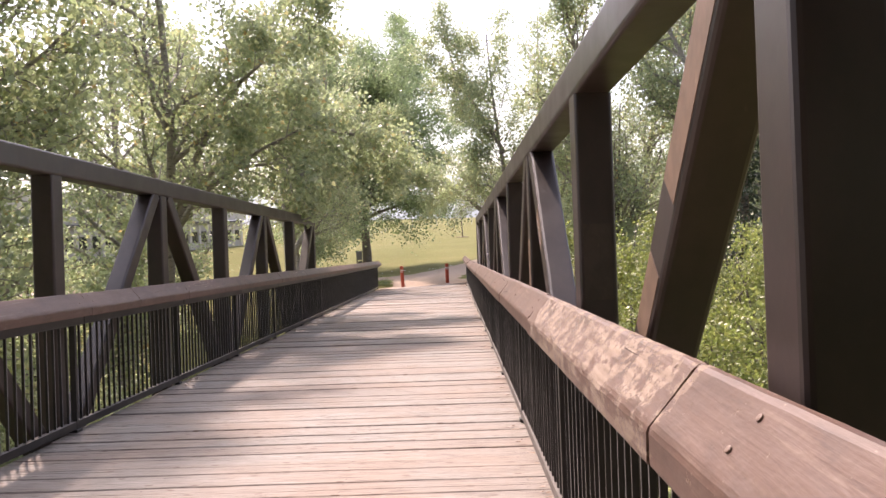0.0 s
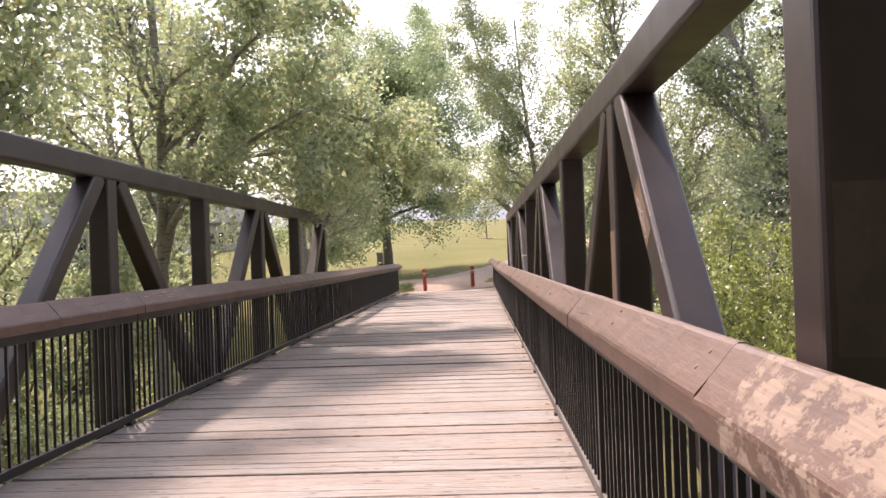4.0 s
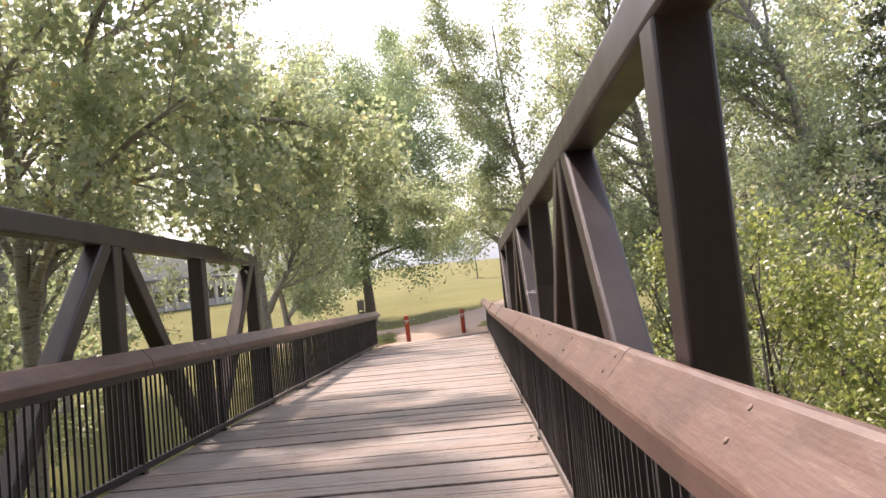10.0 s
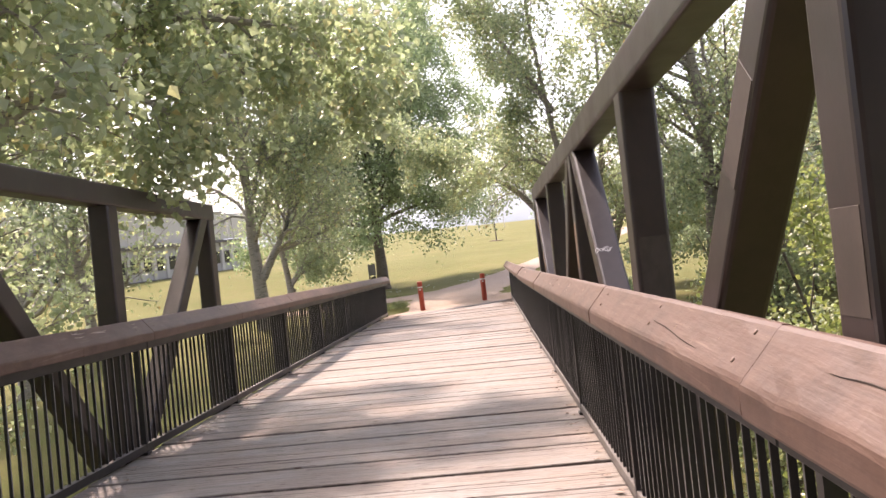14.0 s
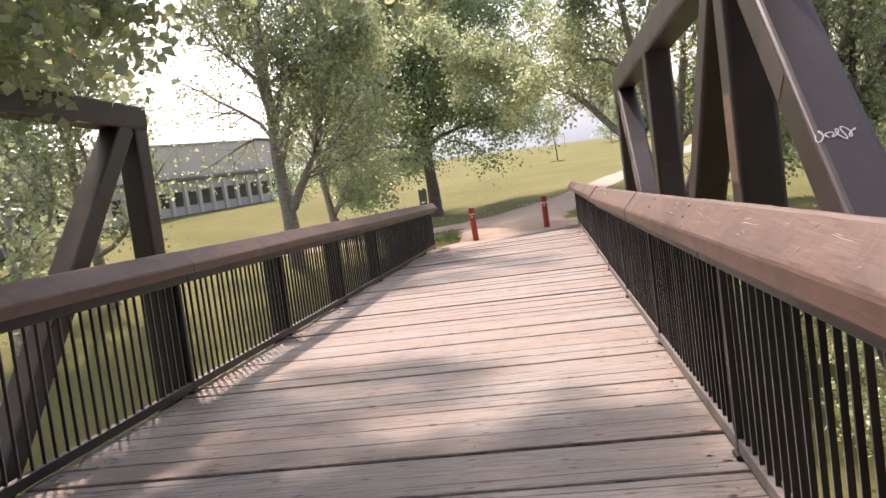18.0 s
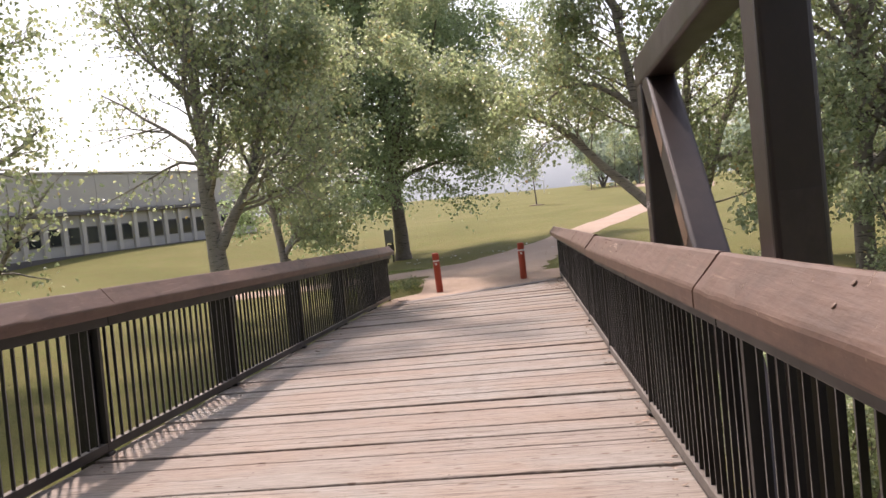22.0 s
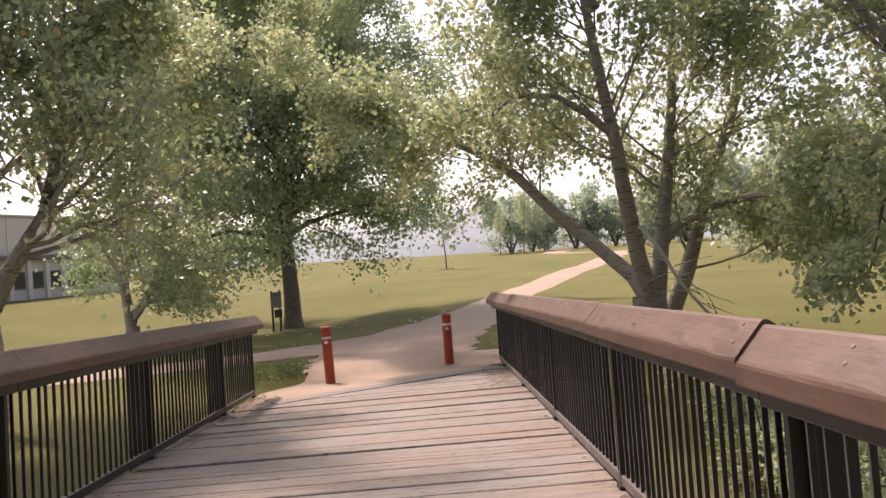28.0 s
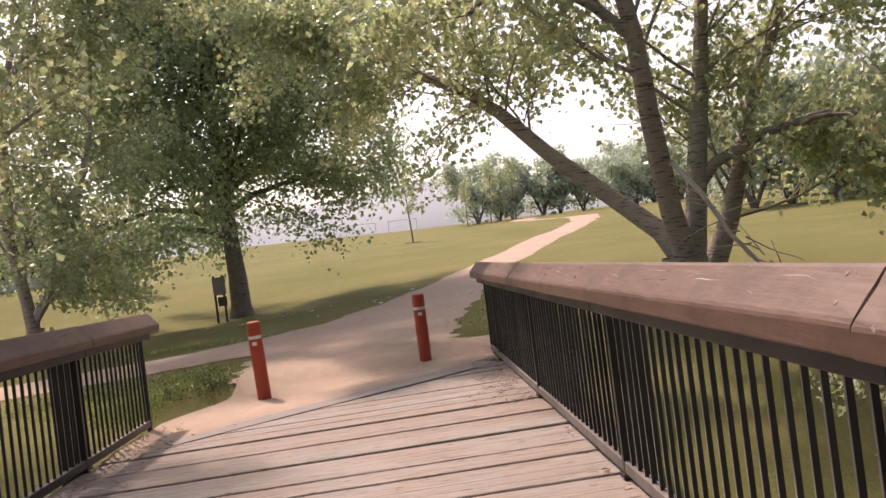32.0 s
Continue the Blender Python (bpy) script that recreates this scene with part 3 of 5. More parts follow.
def wedge(n, w, h):
    """A sliver that tapers to both ends, lying along y."""
    bm = bmesh.new()
    rows = []
    for k in range(7):
        t = k / 6
        q = w * math.sin(math.pi * t) ** 0.6 * (0.75 + 0.25 * math.sin(5 * t + n * 40)) + 0.0006
        off = 0.0025 * math.sin(3.1 * t + n * 70) + 0.002 * math.sin(9 * t + n * 30)
        rows.append([bm.verts.new((off - q / 2, n * (t - 0.5), 0)), bm.verts.new((off, n * (t - 0.5), h)), bm.verts.new((off + q / 2, n * (t - 0.5), 0))])
    for p, q in zip(rows, rows[1:]):
        for i in (0, 1):
            bm.faces.new((p[i], p[i + 1], q[i + 1], q[i]))
    return bm


SPLITS = [mesh_of("split", wedge(n, w, 0.0012), M_CRACK) for n, w in ((0.16, 0.003), (0.3, 0.004), (0.45, 0.0035), (0.7, 0.007))]
SCARS = [mesh_of("scar", wedge(n, w, 0.0014), M_BARE) for n, w in ((0.05, 0.007), (0.09, 0.010), (0.2, 0.006), (0.12, 0.005))]
SLOPE_A = math.degrees(math.atan2(0.105, 0.090))


SCRATCH = [mesh_of("scratch", wedge(n, w, 0.001), M_SCRATCH) for n, w in ((0.06, 0.0026), (0.10, 0.0034), (0.17, 0.003), (0.26, 0.004))]


def railing(x, s, joints, label, wear, scraped=(), extra=()):
    """Panels of flat bars under a sloping timber, from joint to joint."""
    rr = random.Random(int(100 + x * 10))
    for y0, y1 in zip(joints, joints[1:]):
        t = thing("railing_panel", B @ pose(0, y0, lift(y0, x), 0 if y0 < 24 else 0.458 if s > 0 else 0.097), label, "railing", "railing panels")
        n = y1 - y0
        xc = x + s * 0.03
        part("top_rail", box(min(x - s * 0.080, x + s * 0.045), max(x - s * 0.080, x + s * 0.045), 0.004, n - 0.004, 0.970, 1.047, 0.006), M_RAIL, t)
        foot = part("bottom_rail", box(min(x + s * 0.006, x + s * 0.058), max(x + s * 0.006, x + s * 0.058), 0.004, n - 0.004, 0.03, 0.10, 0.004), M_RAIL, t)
        foot.data.materials.append(M_DUST_SUN)  # dust on its upper face; painted-in sun on the right rail's deck side
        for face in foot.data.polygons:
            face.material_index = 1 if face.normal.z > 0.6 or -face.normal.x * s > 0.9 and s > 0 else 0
        part("post", box(xc - 0.026, xc + 0.026, -0.02, 0.02, -0.05, 0.97), M_RAIL, t)
        part("bracket", box(min(x - s * 0.012, x + s * 0.07), max(x - s * 0.012, x + s * 0.07), -0.05, 0.05, 0.003, 0.029, 0.003), M_RAIL, t)
        if y0 > (L_END if s < 0 else R_END) - 0.5:
            # past the truss a stout upright outside the bars carries the panel
            part("support", box(min(x + s * 0.064, x + s * 0.21), max(x + s * 0.064, x + s * 0.21), -0.075, 0.075, -0.35, 0.98, 0.006), M_RAIL, t)
        if y1 == joints[-1]:
            part("end_post", box(xc - 0.024, xc + 0.024, n - 0.045, n - 0.005, -0.05, 0.97, 0.003), M_RAIL, t)
        k = max(2, round(n / 0.12))
        for i in range(1, k):
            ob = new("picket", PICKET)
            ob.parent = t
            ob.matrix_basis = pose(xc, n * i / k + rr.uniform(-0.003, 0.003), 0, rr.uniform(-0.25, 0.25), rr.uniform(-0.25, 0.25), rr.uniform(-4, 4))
        jog = rr.uniform(-0.006, 0.006)
        xi = x - s * LIP
        # the timber is cut once more inside some panels
        cuts = [0.002] + [c - y0 for c in extra if y0 + 0.2 < c < y1 - 0.2] + [n + (0.09 if y1 == joints[-1] else -0.002)]
        for c0, c1 in zip(cuts, cuts[1:]):
            cap = part("cap_board", timber(cap_profile(xi, s), c0 + 0.001, c1 - 0.001, int(abs(x) * 10) + int((y0 + c0) * 100)), M_CAP, t)
            cap.matrix_basis = pose(rr.uniform(-0.003, 0.003), 0, rr.uniform(-0.004, 0.003), 0, 0, jog)
        # nails, splits and scars on the sloping face
        face = pose(xi + s * 0.012, 0, 1.134, 0, -s * SLOPE_A if s > 0 else SLOPE_A, 0)

        def lay(mesh, name, u, v, spin, lift=0.0):
            ob = new(name, mesh)
            ob.parent = t
            ob.matrix_basis = face @ pose(s * u, v, lift, 0, 0, spin)

        v = 0.12
        while v < n - 0.1:
            for u in (0.045, 0.115):
                lay(NAIL, "nail", u + rr.uniform(-0.012, 0.012), v + rr.uniform(-0.02, 0.02), 0, 0.0015)
            v += rr.uniform(0.8, 1.4)
        for _ in range(int(wear * n * 0.4)):
            lay(SPLITS[rr.randrange(4)], "split", rr.uniform(0.03, 0.13), rr.uniform(0.4, max(0.41, n - 0.4)), rr.uniform(-4, 4), 0.001)
        for a, b, count in scraped:
            for _ in range(count):
                q, k = rr.uniform(a, b) - y0, rr.randrange(4)
                if 0.16 < q < n - 0.16:
                    lay(SCRATCH[k], "scratch", rr.triangular(0.015, 0.15, 0.09), q, rr.uniform(-3, 3), 0.001)
        for _ in range(int(wear * n * 0.25)):
            lay(SCARS[rr.randrange(4)], "scar", rr.uniform(0.03, 0.13), rr.uniform(0.15, n - 0.15), rr.uniform(-9, 9), 0.001)


lj = [L_END - k * L_P for k in range(10, -1, -1)] + [L_END + k * L_P for k in range(1, 5)] + [34.45, RAIL_L]
rj = [R_END - k * R_P for k in range(11, -1, -1)] + [26.54, 29.17, 31.95, 34.70, 37.45, RAIL_R]
railing(XL, -1, lj, "dark steel picket railing with a brown painted timber cap", 1.2, ((10.2, 11.8, 30), (16.5, 18.5, 14)), (9.05, 17.2))
railing(XR, 1, rj, "dark steel picket railing with a worn brown timber cap", 1.1, ((21.3, 24.6, 70), (16.4, 19.2, 34), (29.5, 33, 18)), (24.52, 33.0))

# ---- trees ----


def tube(path, radii, n=8):
    """Vertices and quads of a tapering limb."""
    path = np.asarray(path, float)
    d = np.gradient(path, axis=0)
    d /= np.linalg.norm(d, axis=1)[:, None] + 1e-9
    ref = np.where(np.abs(d[:, 2:3]) > 0.9, [[1.0, 0, 0]], [[0, 0, 1.0]])
    u = np.cross(d, ref)
    u /= np.linalg.norm(u, axis=1)[:, None]
    w = np.cross(d, u)
    a = np.arange(n) * 2 * np.pi / n
    v = path[:, None] + np.asarray(radii)[:, None, None] * (np.cos(a)[None, :, None] * u[:, None] + np.sin(a)[None, :, None] * w[:, None])
    i, j = np.meshgrid(np.arange(n), np.arange(len(path) - 1))
    k, k2 = (j * n + i).ravel(), (j * n + (i + 1) % n).ravel()
    return v.reshape(-1, 3), np.stack([k, k2, k2 + n, k + n], -1)


class Grower:
    """Limbs, twigs and leaves of one tree, gathered into two meshes."""

    def __init__(self, seed):
        self.r = np.random.RandomState(seed)
        self.v, self.f, self.count, self.tips, self.twigs = [], [], 0, [], 14

    def limb(self, path, r0, r1, n=8):
        path = np.asarray(path, float)
        v, f = tube(path, np.linspace(r0, r1, len(path)), n)
        self.v.append(v)
        self.f.append(f + self.count)
        self.count += len(v)

    def wander(self, p, d, length, steps, bend=0.22, lift=0.0):
        out, d = [np.asarray(p, float)], np.asarray(d, float) / np.linalg.norm(d)
        for _ in range(steps):
            d = d + self.r.normal(0, bend, 3) * (length / steps) ** 0.5 * 0.6 + (0, 0, lift * length / steps)
            d /= np.linalg.norm(d)
            out.append(out[-1] + d * length / steps)
        return np.array(out)

    def side(self, d, spread):
        """A way that leaves d by about spread radians."""
        a = self.r.uniform(0, 2 * np.pi)
        ref = np.array([0, 0, 1.0]) if abs(d[2]) < 0.9 else np.array([1.0, 0, 0])
        u = np.cross(d, ref)
        u /= np.linalg.norm(u)
        w = np.cross(d, u)
        return d * np.cos(spread) + (u * np.cos(a) + w * np.sin(a)) * np.sin(spread)

    def boughs(self, path, r0, length, count, depth, start=0.25, lift=0.12):
        """Side limbs along a path, and theirs in turn; the last ones carry leaves."""
        path = np.asarray(path)
        n = len(path)
        for k in range(count):
            t = start + (1 - start) * (k + self.r.uniform(0, 1)) / count
            q = min(t * (n - 1), n - 1.001)
            i = int(q)
            p = path[i] + (path[i + 1] - path[i]) * (q - i)
            d = path[i + 1] - path[i]
            d /= np.linalg.norm(d)
            ln = length * (1.15 - 0.6 * t) * self.r.uniform(0.7, 1.25)
            steps = 5 if depth > 1 else 4
            sub = self.wander(p, self.side(d, self.r.uniform(0.5, 1.1)), ln, steps, 0.36, lift)
            rad = max(0.005, r0 * (1.05 - 0.75 * t) * 0.5)
            self.limb(sub, rad, max(0.003, rad * 0.3), 6 if depth > 1 else 3)
            if depth > 1:
                self.boughs(sub, rad, ln * 0.42, self.twigs, depth - 1, 0.3, lift * 0.5)
                self.tips.append(sub[4:])
            else:
                self.tips.append(sub[1:])

    def leaves(self, per, size, spread, droop=0.15):
        pts = []
        for t in self.tips:
            for q in t:
                pts.append(np.repeat(q[None], per, 0))
        p = np.concatenate(pts)
        n = len(p)
        p = p + self.r.normal(0, spread, (n, 3))
        p[:, 2] -= np.abs(self.r.normal(0, droop * spread * 2, n))
        return leaf_mesh(p, size * self.r.uniform(0.6, 1.25, n), self.r)

    def wood(self, name, mat):
        return mesh_np(name, np.concatenate(self.v), np.concatenate(self.f), mat, True)


def leaf_mesh(p, s, r):
    """Folded heart-like leaves: two halves on a midrib, four triangles each leaf."""
    n = len(p)
    a = r.normal(0, 1, (n, 3)) + (0, 0, -0.5)
    a /= np.linalg.norm(a, axis=1)[:, None]
    b = np.cross(a, r.normal(0, 1, (n, 3)))
    b /= np.linalg.norm(b, axis=1)[:, None]
    c = np.cross(a, b)
    s = s[:, None]
    v = np.stack([p, p + (0.36 * a + 0.46 * b + 0.12 * c) * s, p + 1.1 * a * s, p + (0.36 * a - 0.46 * b + 0.12 * c) * s], 1).reshape(-1, 3)
    k = np.arange(n) * 4
    f = np.concatenate([np.stack([k, k + 1, k + 2], -1), np.stack([k, k + 2, k + 3], -1)])
    return v, f


def plant(name, g, per, size, spread, m, bark, leaf, label, category, group=""):
    t = thing(name, m, label, category, group)
    part("trunk", g.wood("trunk", bark), None, t)
    v, f = g.leaves(per, size, spread)
    part("crown", mesh_np("crown", v, f, leaf), None, t)
    return t


def poplar(seed, h=9.0, r0=0.16, lean=(0, 0), boughs=11, depth=2, length=2.6, start=0.22):
    g = Grower(seed)
    stem = g.wander((0, 0, -0.3), (lean[0], lean[1], 1), h, 10, 0.09, 0.02)
    g.limb(stem, r0, r0 * 0.15, 10)
    g.boughs(stem, r0, length, boughs, depth, start)
    return g


def put(x, y, spin=0.0, size=1.0, sink=0.0):
    return pose(x, y, float(ground_z(x, y)) - sink, 0, 0, spin) @ Matrix.Diagonal((size, size, size, 1))


LAB_P = "slender grey-barked poplar with loose green leaves"
# the forked poplar beside the railing
g = Grower(11)
g.twigs = 17
s1 = [(0, 0, -0.9), (0.0, 0, 0.9), (-0.03, 0, 1.5), (-0.06, 0, 2.1), (-0.12, 0, 3.05), (-0.12, 0.1, 4.1), (-0.14, 0.1, 5.0), (-0.13, 0.2, 6.2), (-0.2, 0.2, 7.4), (-0.35, 0.3, 9.8), (-0.3, 0.2, 12.6)]
g.limb(s1, 0.25, 0.03, 12)
s1b = [(-0.13, 0.1, 4.6), (-0.22, 0.2, 5.5), (-0.40, 0.3, 6.5), (-0.9, 0.4, 8.4), (-1.2, 0.4, 10.4)]
g.limb(s1b, 0.10, 0.02, 9)
s2 = [(0.02, 0, 1.35), (0.12, -0.05, 1.7), (0.42, -0.1, 2.2), (0.72, -0.1, 2.65), (1.1, -0.1, 3.4), (1.45, 0.1, 4.9), (1.7, 0.3, 7.2), (1.9, 0.3, 9.8)]
g.limb(s2, 0.17, 0.025, 10)
s3 = [(-0.10, 0, 3.4), (-0.32, 0.1, 3.62), (-0.68, 0.1, 3.69), (-1.1, 0.1, 3.55), (-1.9, 0.1, 3.2), (-2.7, 0.1, 2.9)]
g.limb(s3, 0.05, 0.012, 8)
s4 = [(-0.13, 0, 5.0), (0.36, 0, 5.3), (1.07, 0, 5.36), (1.9, -0.2, 5.7), (2.6, -0.3, 6.3)]
g.limb(s4, 0.06, 0.014, 8)
g.boughs(s1, 0.17, 3.6, 28, 2, 0.36)
g.boughs(s1b, 0.09, 2.8, 12, 2, 0.3)
g.boughs(s2, 0.12, 3.5, 26, 2, 0.34)
g.boughs(s3, 0.05, 1.2, 8, 1, 0.3)
g.boughs(s4, 0.06, 1.6, 10, 2, 0.35)
plant("tree", g, 7, 0.095, 0.2, pose(-7.16, 35.8, -1.7), M_BARK, M_LEAF, "forked grey-barked poplar beside the bridge railing", "tree", "poplars")

# the dense tree by the sign
g = Grower(23)
s1 = [(0, 0, -0.2), (0.0, 0, 0.9), (-0.05, 0, 2.0), (-0.08, 0, 4.2), (-0.2, 0, 5.9), (0.1, 0, 7.5), (0.5, 0, 9.0)]
g.limb(s1, 0.26, 0.03, 12)
g.limb([(0, 0, -0.25), (0, 0, 0.25)], 0.36, 0.25, 12)
g.twigs = 9
for k in range(44):
    a = k * 2.4 + 0.3
    z0 = 1.75 + 0.138 * k + (0.75 if k < 9 and math.cos(a) > 0.2 else 0.0)
    ln = 5.2 * max(0.08, 1 - ((z0 - 4.6) / 4.9) ** 2) ** 0.5 * g.r.uniform(0.75, 1.1) * (1.25 if math.cos(a) > 0.1 and k > 5 else 1.0)
    low = k < 9 and math.cos(a) < 0.1
    b = g.wander((-0.05, 0, z0), (math.cos(a), math.sin(a), 0.30 if low else 0.62 + 0.02 * k), ln, 6, 0.26, -0.16 if low else -0.02)
    g.limb(b, 0.085 - 0.0015 * k, 0.012, 7)
    g.boughs(b, 0.04, 1.9, 7, 2, 0.08, 0.0)
g.boughs(s1, 0.05, 2.3, 22, 2, 0.26, 0.0)
plant("tree", g, 12, 0.1, 0.26, put(-5.75, 54.0, 0, 1.38), M_BARK_DARK, M_LEAF_DARK, "dense dark green broadleaf tree beside a sign", "tree")

# the low twin-stemmed poplar on the field
g = Grower(27)
g.twigs = 11
g.limb([(0, 0, -0.3), (0.02, 0, 0.4), (0.03, 0, 0.95)], 0.24, 0.19, 12)
s1 = [(0.0, 0, 0.8), (-0.08, 0, 1.6), (-0.28, 0, 3.1), (-0.2, 0.1, 4.6), (-0.08, 0.1, 6.2), (0.56, 0.2, 8.0), (1.08, 0.2, 9.7), (1.4, 0.2, 11.6)]
s2 = [(0.05, 0, 0.8), (0.17, -0.1, 1.27), (0.54, -0.1, 1.83), (1.22, -0.1, 3.2), (1.8, 0, 5.2), (2.1, 0.1, 7.8)]
s3 = [(-0.08, 0.1, 6.1), (0.53, 0, 7.0), (2.07, -0.1, 7.5), (3.32, -0.2, 8.0), (4.56, -0.2, 8.55), (5.6, -0.2, 9.3)]
g.limb(s3, 0.09, 0.02, 9)
g.boughs(s3, 0.08, 1.8, 16, 2, 0.2, 0.02)
g.limb(s1, 0.15, 0.02, 10)
g.limb(s2, 0.13, 0.02, 10)
g.boughs(s1, 0.1, 2.9, 30, 2, 0.14, 0.02)
g.boughs(s2, 0.09, 2.5, 24, 2, 0.12, 0.02)
plant("tree", g, 8, 0.108, 0.2, put(-8.76, 45.83, 0, 1.0, 0.2), M_BARK_MID, M_LEAF, "low twin-stemmed poplar standing on the grass field", "tree", "poplars")

# the great poplar with several stems by the deck's end
g = Grower(37)
g.limb([(0, 0, -0.5), (0.0, 0, 0.5), (0.0, 0, 1.1)], 0.36, 0.30, 14)
limb_l = [(0, 0, 1.0), (-0.2, 0.3, 1.48), (-0.62, 0.9, 2.0), (-1.36, 1.5, 2.79), (-1.97, 2.0, 3.57), (-2.44, 2.3, 4.01), (-3.67, 2.8, 4.73), (-4.75, 3.2, 5.39), (-6.11, 3.5, 5.95)]
g.limb(limb_l, 0.15, 0.055, 10)
stem_2 = [(0.05, 0, 0.7), (0.06, 0, 0.89), (-0.19, -0.2, 1.77), (-0.46, -0.6, 2.89), (-0.68, -1.0, 3.85), (-0.88, -1.0, 5.11), (-1.01, -1.0, 6.07), (-1.3, -0.9, 8.6), (-1.5, -0.8, 11.4)]
g.limb(stem_2, 0.19, 0.03, 12)
stem_3 = [(0.1, 0.1, 0.7), (0.2, 0.1, 1.2), (0.36, 0.1, 2.4), (0.52, 0.1, 3.4), (0.70, 0.2, 4.5), (0.84, 0.3, 5.8), (0.9, 0.3, 8), (0.95, 0.2, 12.0)]
pale = Grower(39)
pale.limb(stem_3, 0.175, 0.03, 12)
limb_r = [(0.36, 0.1, 2.05), (0.56, 0, 2.31), (1.25, -0.1, 2.63), (2.02, -0.2, 2.79), (2.76, -0.3, 2.76), (3.4, -0.4, 2.5), (4.3, -0.4, 2.1)]
g.limb(limb_r, 0.09, 0.02, 8)
arm = [(-0.71, -1.0, 3.91), (-1.15, -1.1, 4.28), (-1.65, -1.2, 4.57), (-2.36, -1.3, 4.58), (-2.7, -1.3, 4.3)]
g.limb(arm, 0.08, 0.03, 8)
g.boughs(limb_l, 0.065, 2.5, 30, 2, 0.40, 0.05)
stem_4 = [(-0.85, -1.0, 6.0), (-1.4, -0.9, 7.0), (-2.2, -0.7, 8.4), (-3.0, -0.6, 10.0), (-3.4, -0.5, 11.4)]
g.limb(stem_4, 0.11, 0.02, 8)
g.boughs(stem_4, 0.055, 2.6, 26, 2, 0.15)
g.boughs(stem_2, 0.075, 2.8, 28, 2, 0.45)
g.boughs(stem_3, 0.075, 2.8, 22, 2, 0.36)
g.boughs(limb_r, 0.08, 1.5, 14, 2, 0.35, -0.18)
g.boughs(arm, 0.07, 2.2, 5, 2, 0.4, 0.05)
great = plant("tree", g, 7, 0.10, 0.18, pose(3.35, 38.0, -1.75), M_BARK_MID, M_LEAF, "great old poplar with several leaning grey-barked stems", "tree")
part("stem", pale.wood("stem", M_BARK), None, great, "pale stem with dark birch-like scars")
g = Grower(38)
s = [(0.1, 0, -0.5), (0.52, 0, 0.71), (0.87, 0, 1.48), (1.12, 0, 2.21), (1.49, 0.1, 3.31), (1.96, 0.1, 4.3), (2.4, 0.2, 6.4), (2.7, 0.2, 9)]
g.limb(s, 0.19, 0.03, 10)
g.boughs(s, 0.07, 2.4, 22, 2, 0.28)
plant("tree", g, 7, 0.10, 0.18, pose(3.35, 38.5, -1.75), M_BARK_MID, M_LEAF, "grey-stemmed poplar beside the great one", "tree")

# a slim tree whose low boughs hang towards the railing
g = Grower(131)
g.twigs = 9
s = [(0, 0, -0.3), (-0.1, 0, 1.5), (-0.1, 0, 3.2), (0.0, 0, 5.2), (0.1, 0, 7.5)]
g.limb(s, 0.12, 0.02, 10)
g.boughs(s, 0.1, 2.0, 18, 2, 0.3)
for b in ([(-0.1, 0, 2.6), (-0.9, -0.3, 3.1), (-1.7, -0.7, 2.9), (-2.3, -1.0, 2.2), (-2.6, -1.2, 1.5)], [(-0.1, 0, 3.2), (-1.1, -0.8, 3.8), (-1.9, -1.6, 3.5), (-2.4, -2.1, 2.8)], [(-0.1, 0, 2.9), (-0.8, 0.6, 3.4), (-1.6, 0.9, 3.1), (-2.1, 1.0, 2.3)]):
    g.limb(b, 0.05, 0.012, 7)
    g.boughs(b, 0.04, 1.2, 12, 2, 0.3, -0.25)
plant("tree", g, 5, 0.09, 0.15, put(7.0, 33.9), M_BARK_DARK, M_LEAF, "slim dark-leaved tree with low hanging boughs", "tree")

# the poplar whose boughs hang over the truss
g = Grower(51)
s1 = [(0, 0, -0.4), (0.0, -0.1, 2.0), (0.14, -0.2, 4.2), (0.5, -0.9, 5.8), (0.8, -1.5, 7.45), (0.8, -1.8, 10.0), (0.6, -1.8, 12.5), (0.7, -1.9, 14.5)]
g.limb(s1, 0.175, 0.03, 12)
g.boughs(s1, 0.2, 3.4, 24, 2, 0.30)
g.twigs = 11
for b, rad, n in (([(0.2, -0.3, 4.5), (0.7, -0.8, 5.7), (1.2, -1.2, 6.8), (2.1, -2.0, 8.0), (2.9, -3.1, 8.35), (3.5, -3.9, 8.5)], 0.13, 13),
                  ([(0.3, -0.5, 5.0), (1.2, -1.3, 5.9), (2.2, -2.2, 6.5), (3.2, -3.0, 6.9), (4.1, -3.6, 7.2)], 0.09, 9),
                  ([(0.4, -0.7, 5.5), (1.6, -0.2, 6.6), (2.8, 0.2, 7.4), (3.5, 0.4, 7.6)], 0.10, 13),
                  ([(0.6, -1.0, 6.2), (1.8, 1.4, 7.4), (2.8, 2.8, 8.2), (3.6, 4.0, 8.6)], 0.08, 10),
                  ([(0.4, -0.7, 5.5), (2.0, -0.6, 6.7), (3.1, -0.7, 6.8), (3.8, -0.9, 6.4)], 0.07, 8),
                  ([(0.6, -1.0, 6.2), (2.2, -0.4, 7.2), (3.8, 0.2, 7.7), (4.9, 0.6, 7.5), (5.5, 0.8, 7.0)], 0.09, 15),
                  ([(0.7, -1.4, 7.3), (2.2, -1.3, 8.7), (3.4, -1.2, 9.5), (4.2, -1.2, 9.9)], 0.08, 12)):
    g.limb(b, rad, 0.018, 9)
    g.boughs(b, 0.07, 1.75, n, 2, 0.3, -0.02)
plant("tree", g, 6, 0.105, 0.17, put(-7.1, 20.6), M_BARK, M_LEAF, "tall poplar with leafy boughs hanging over the truss", "tree", "poplars")

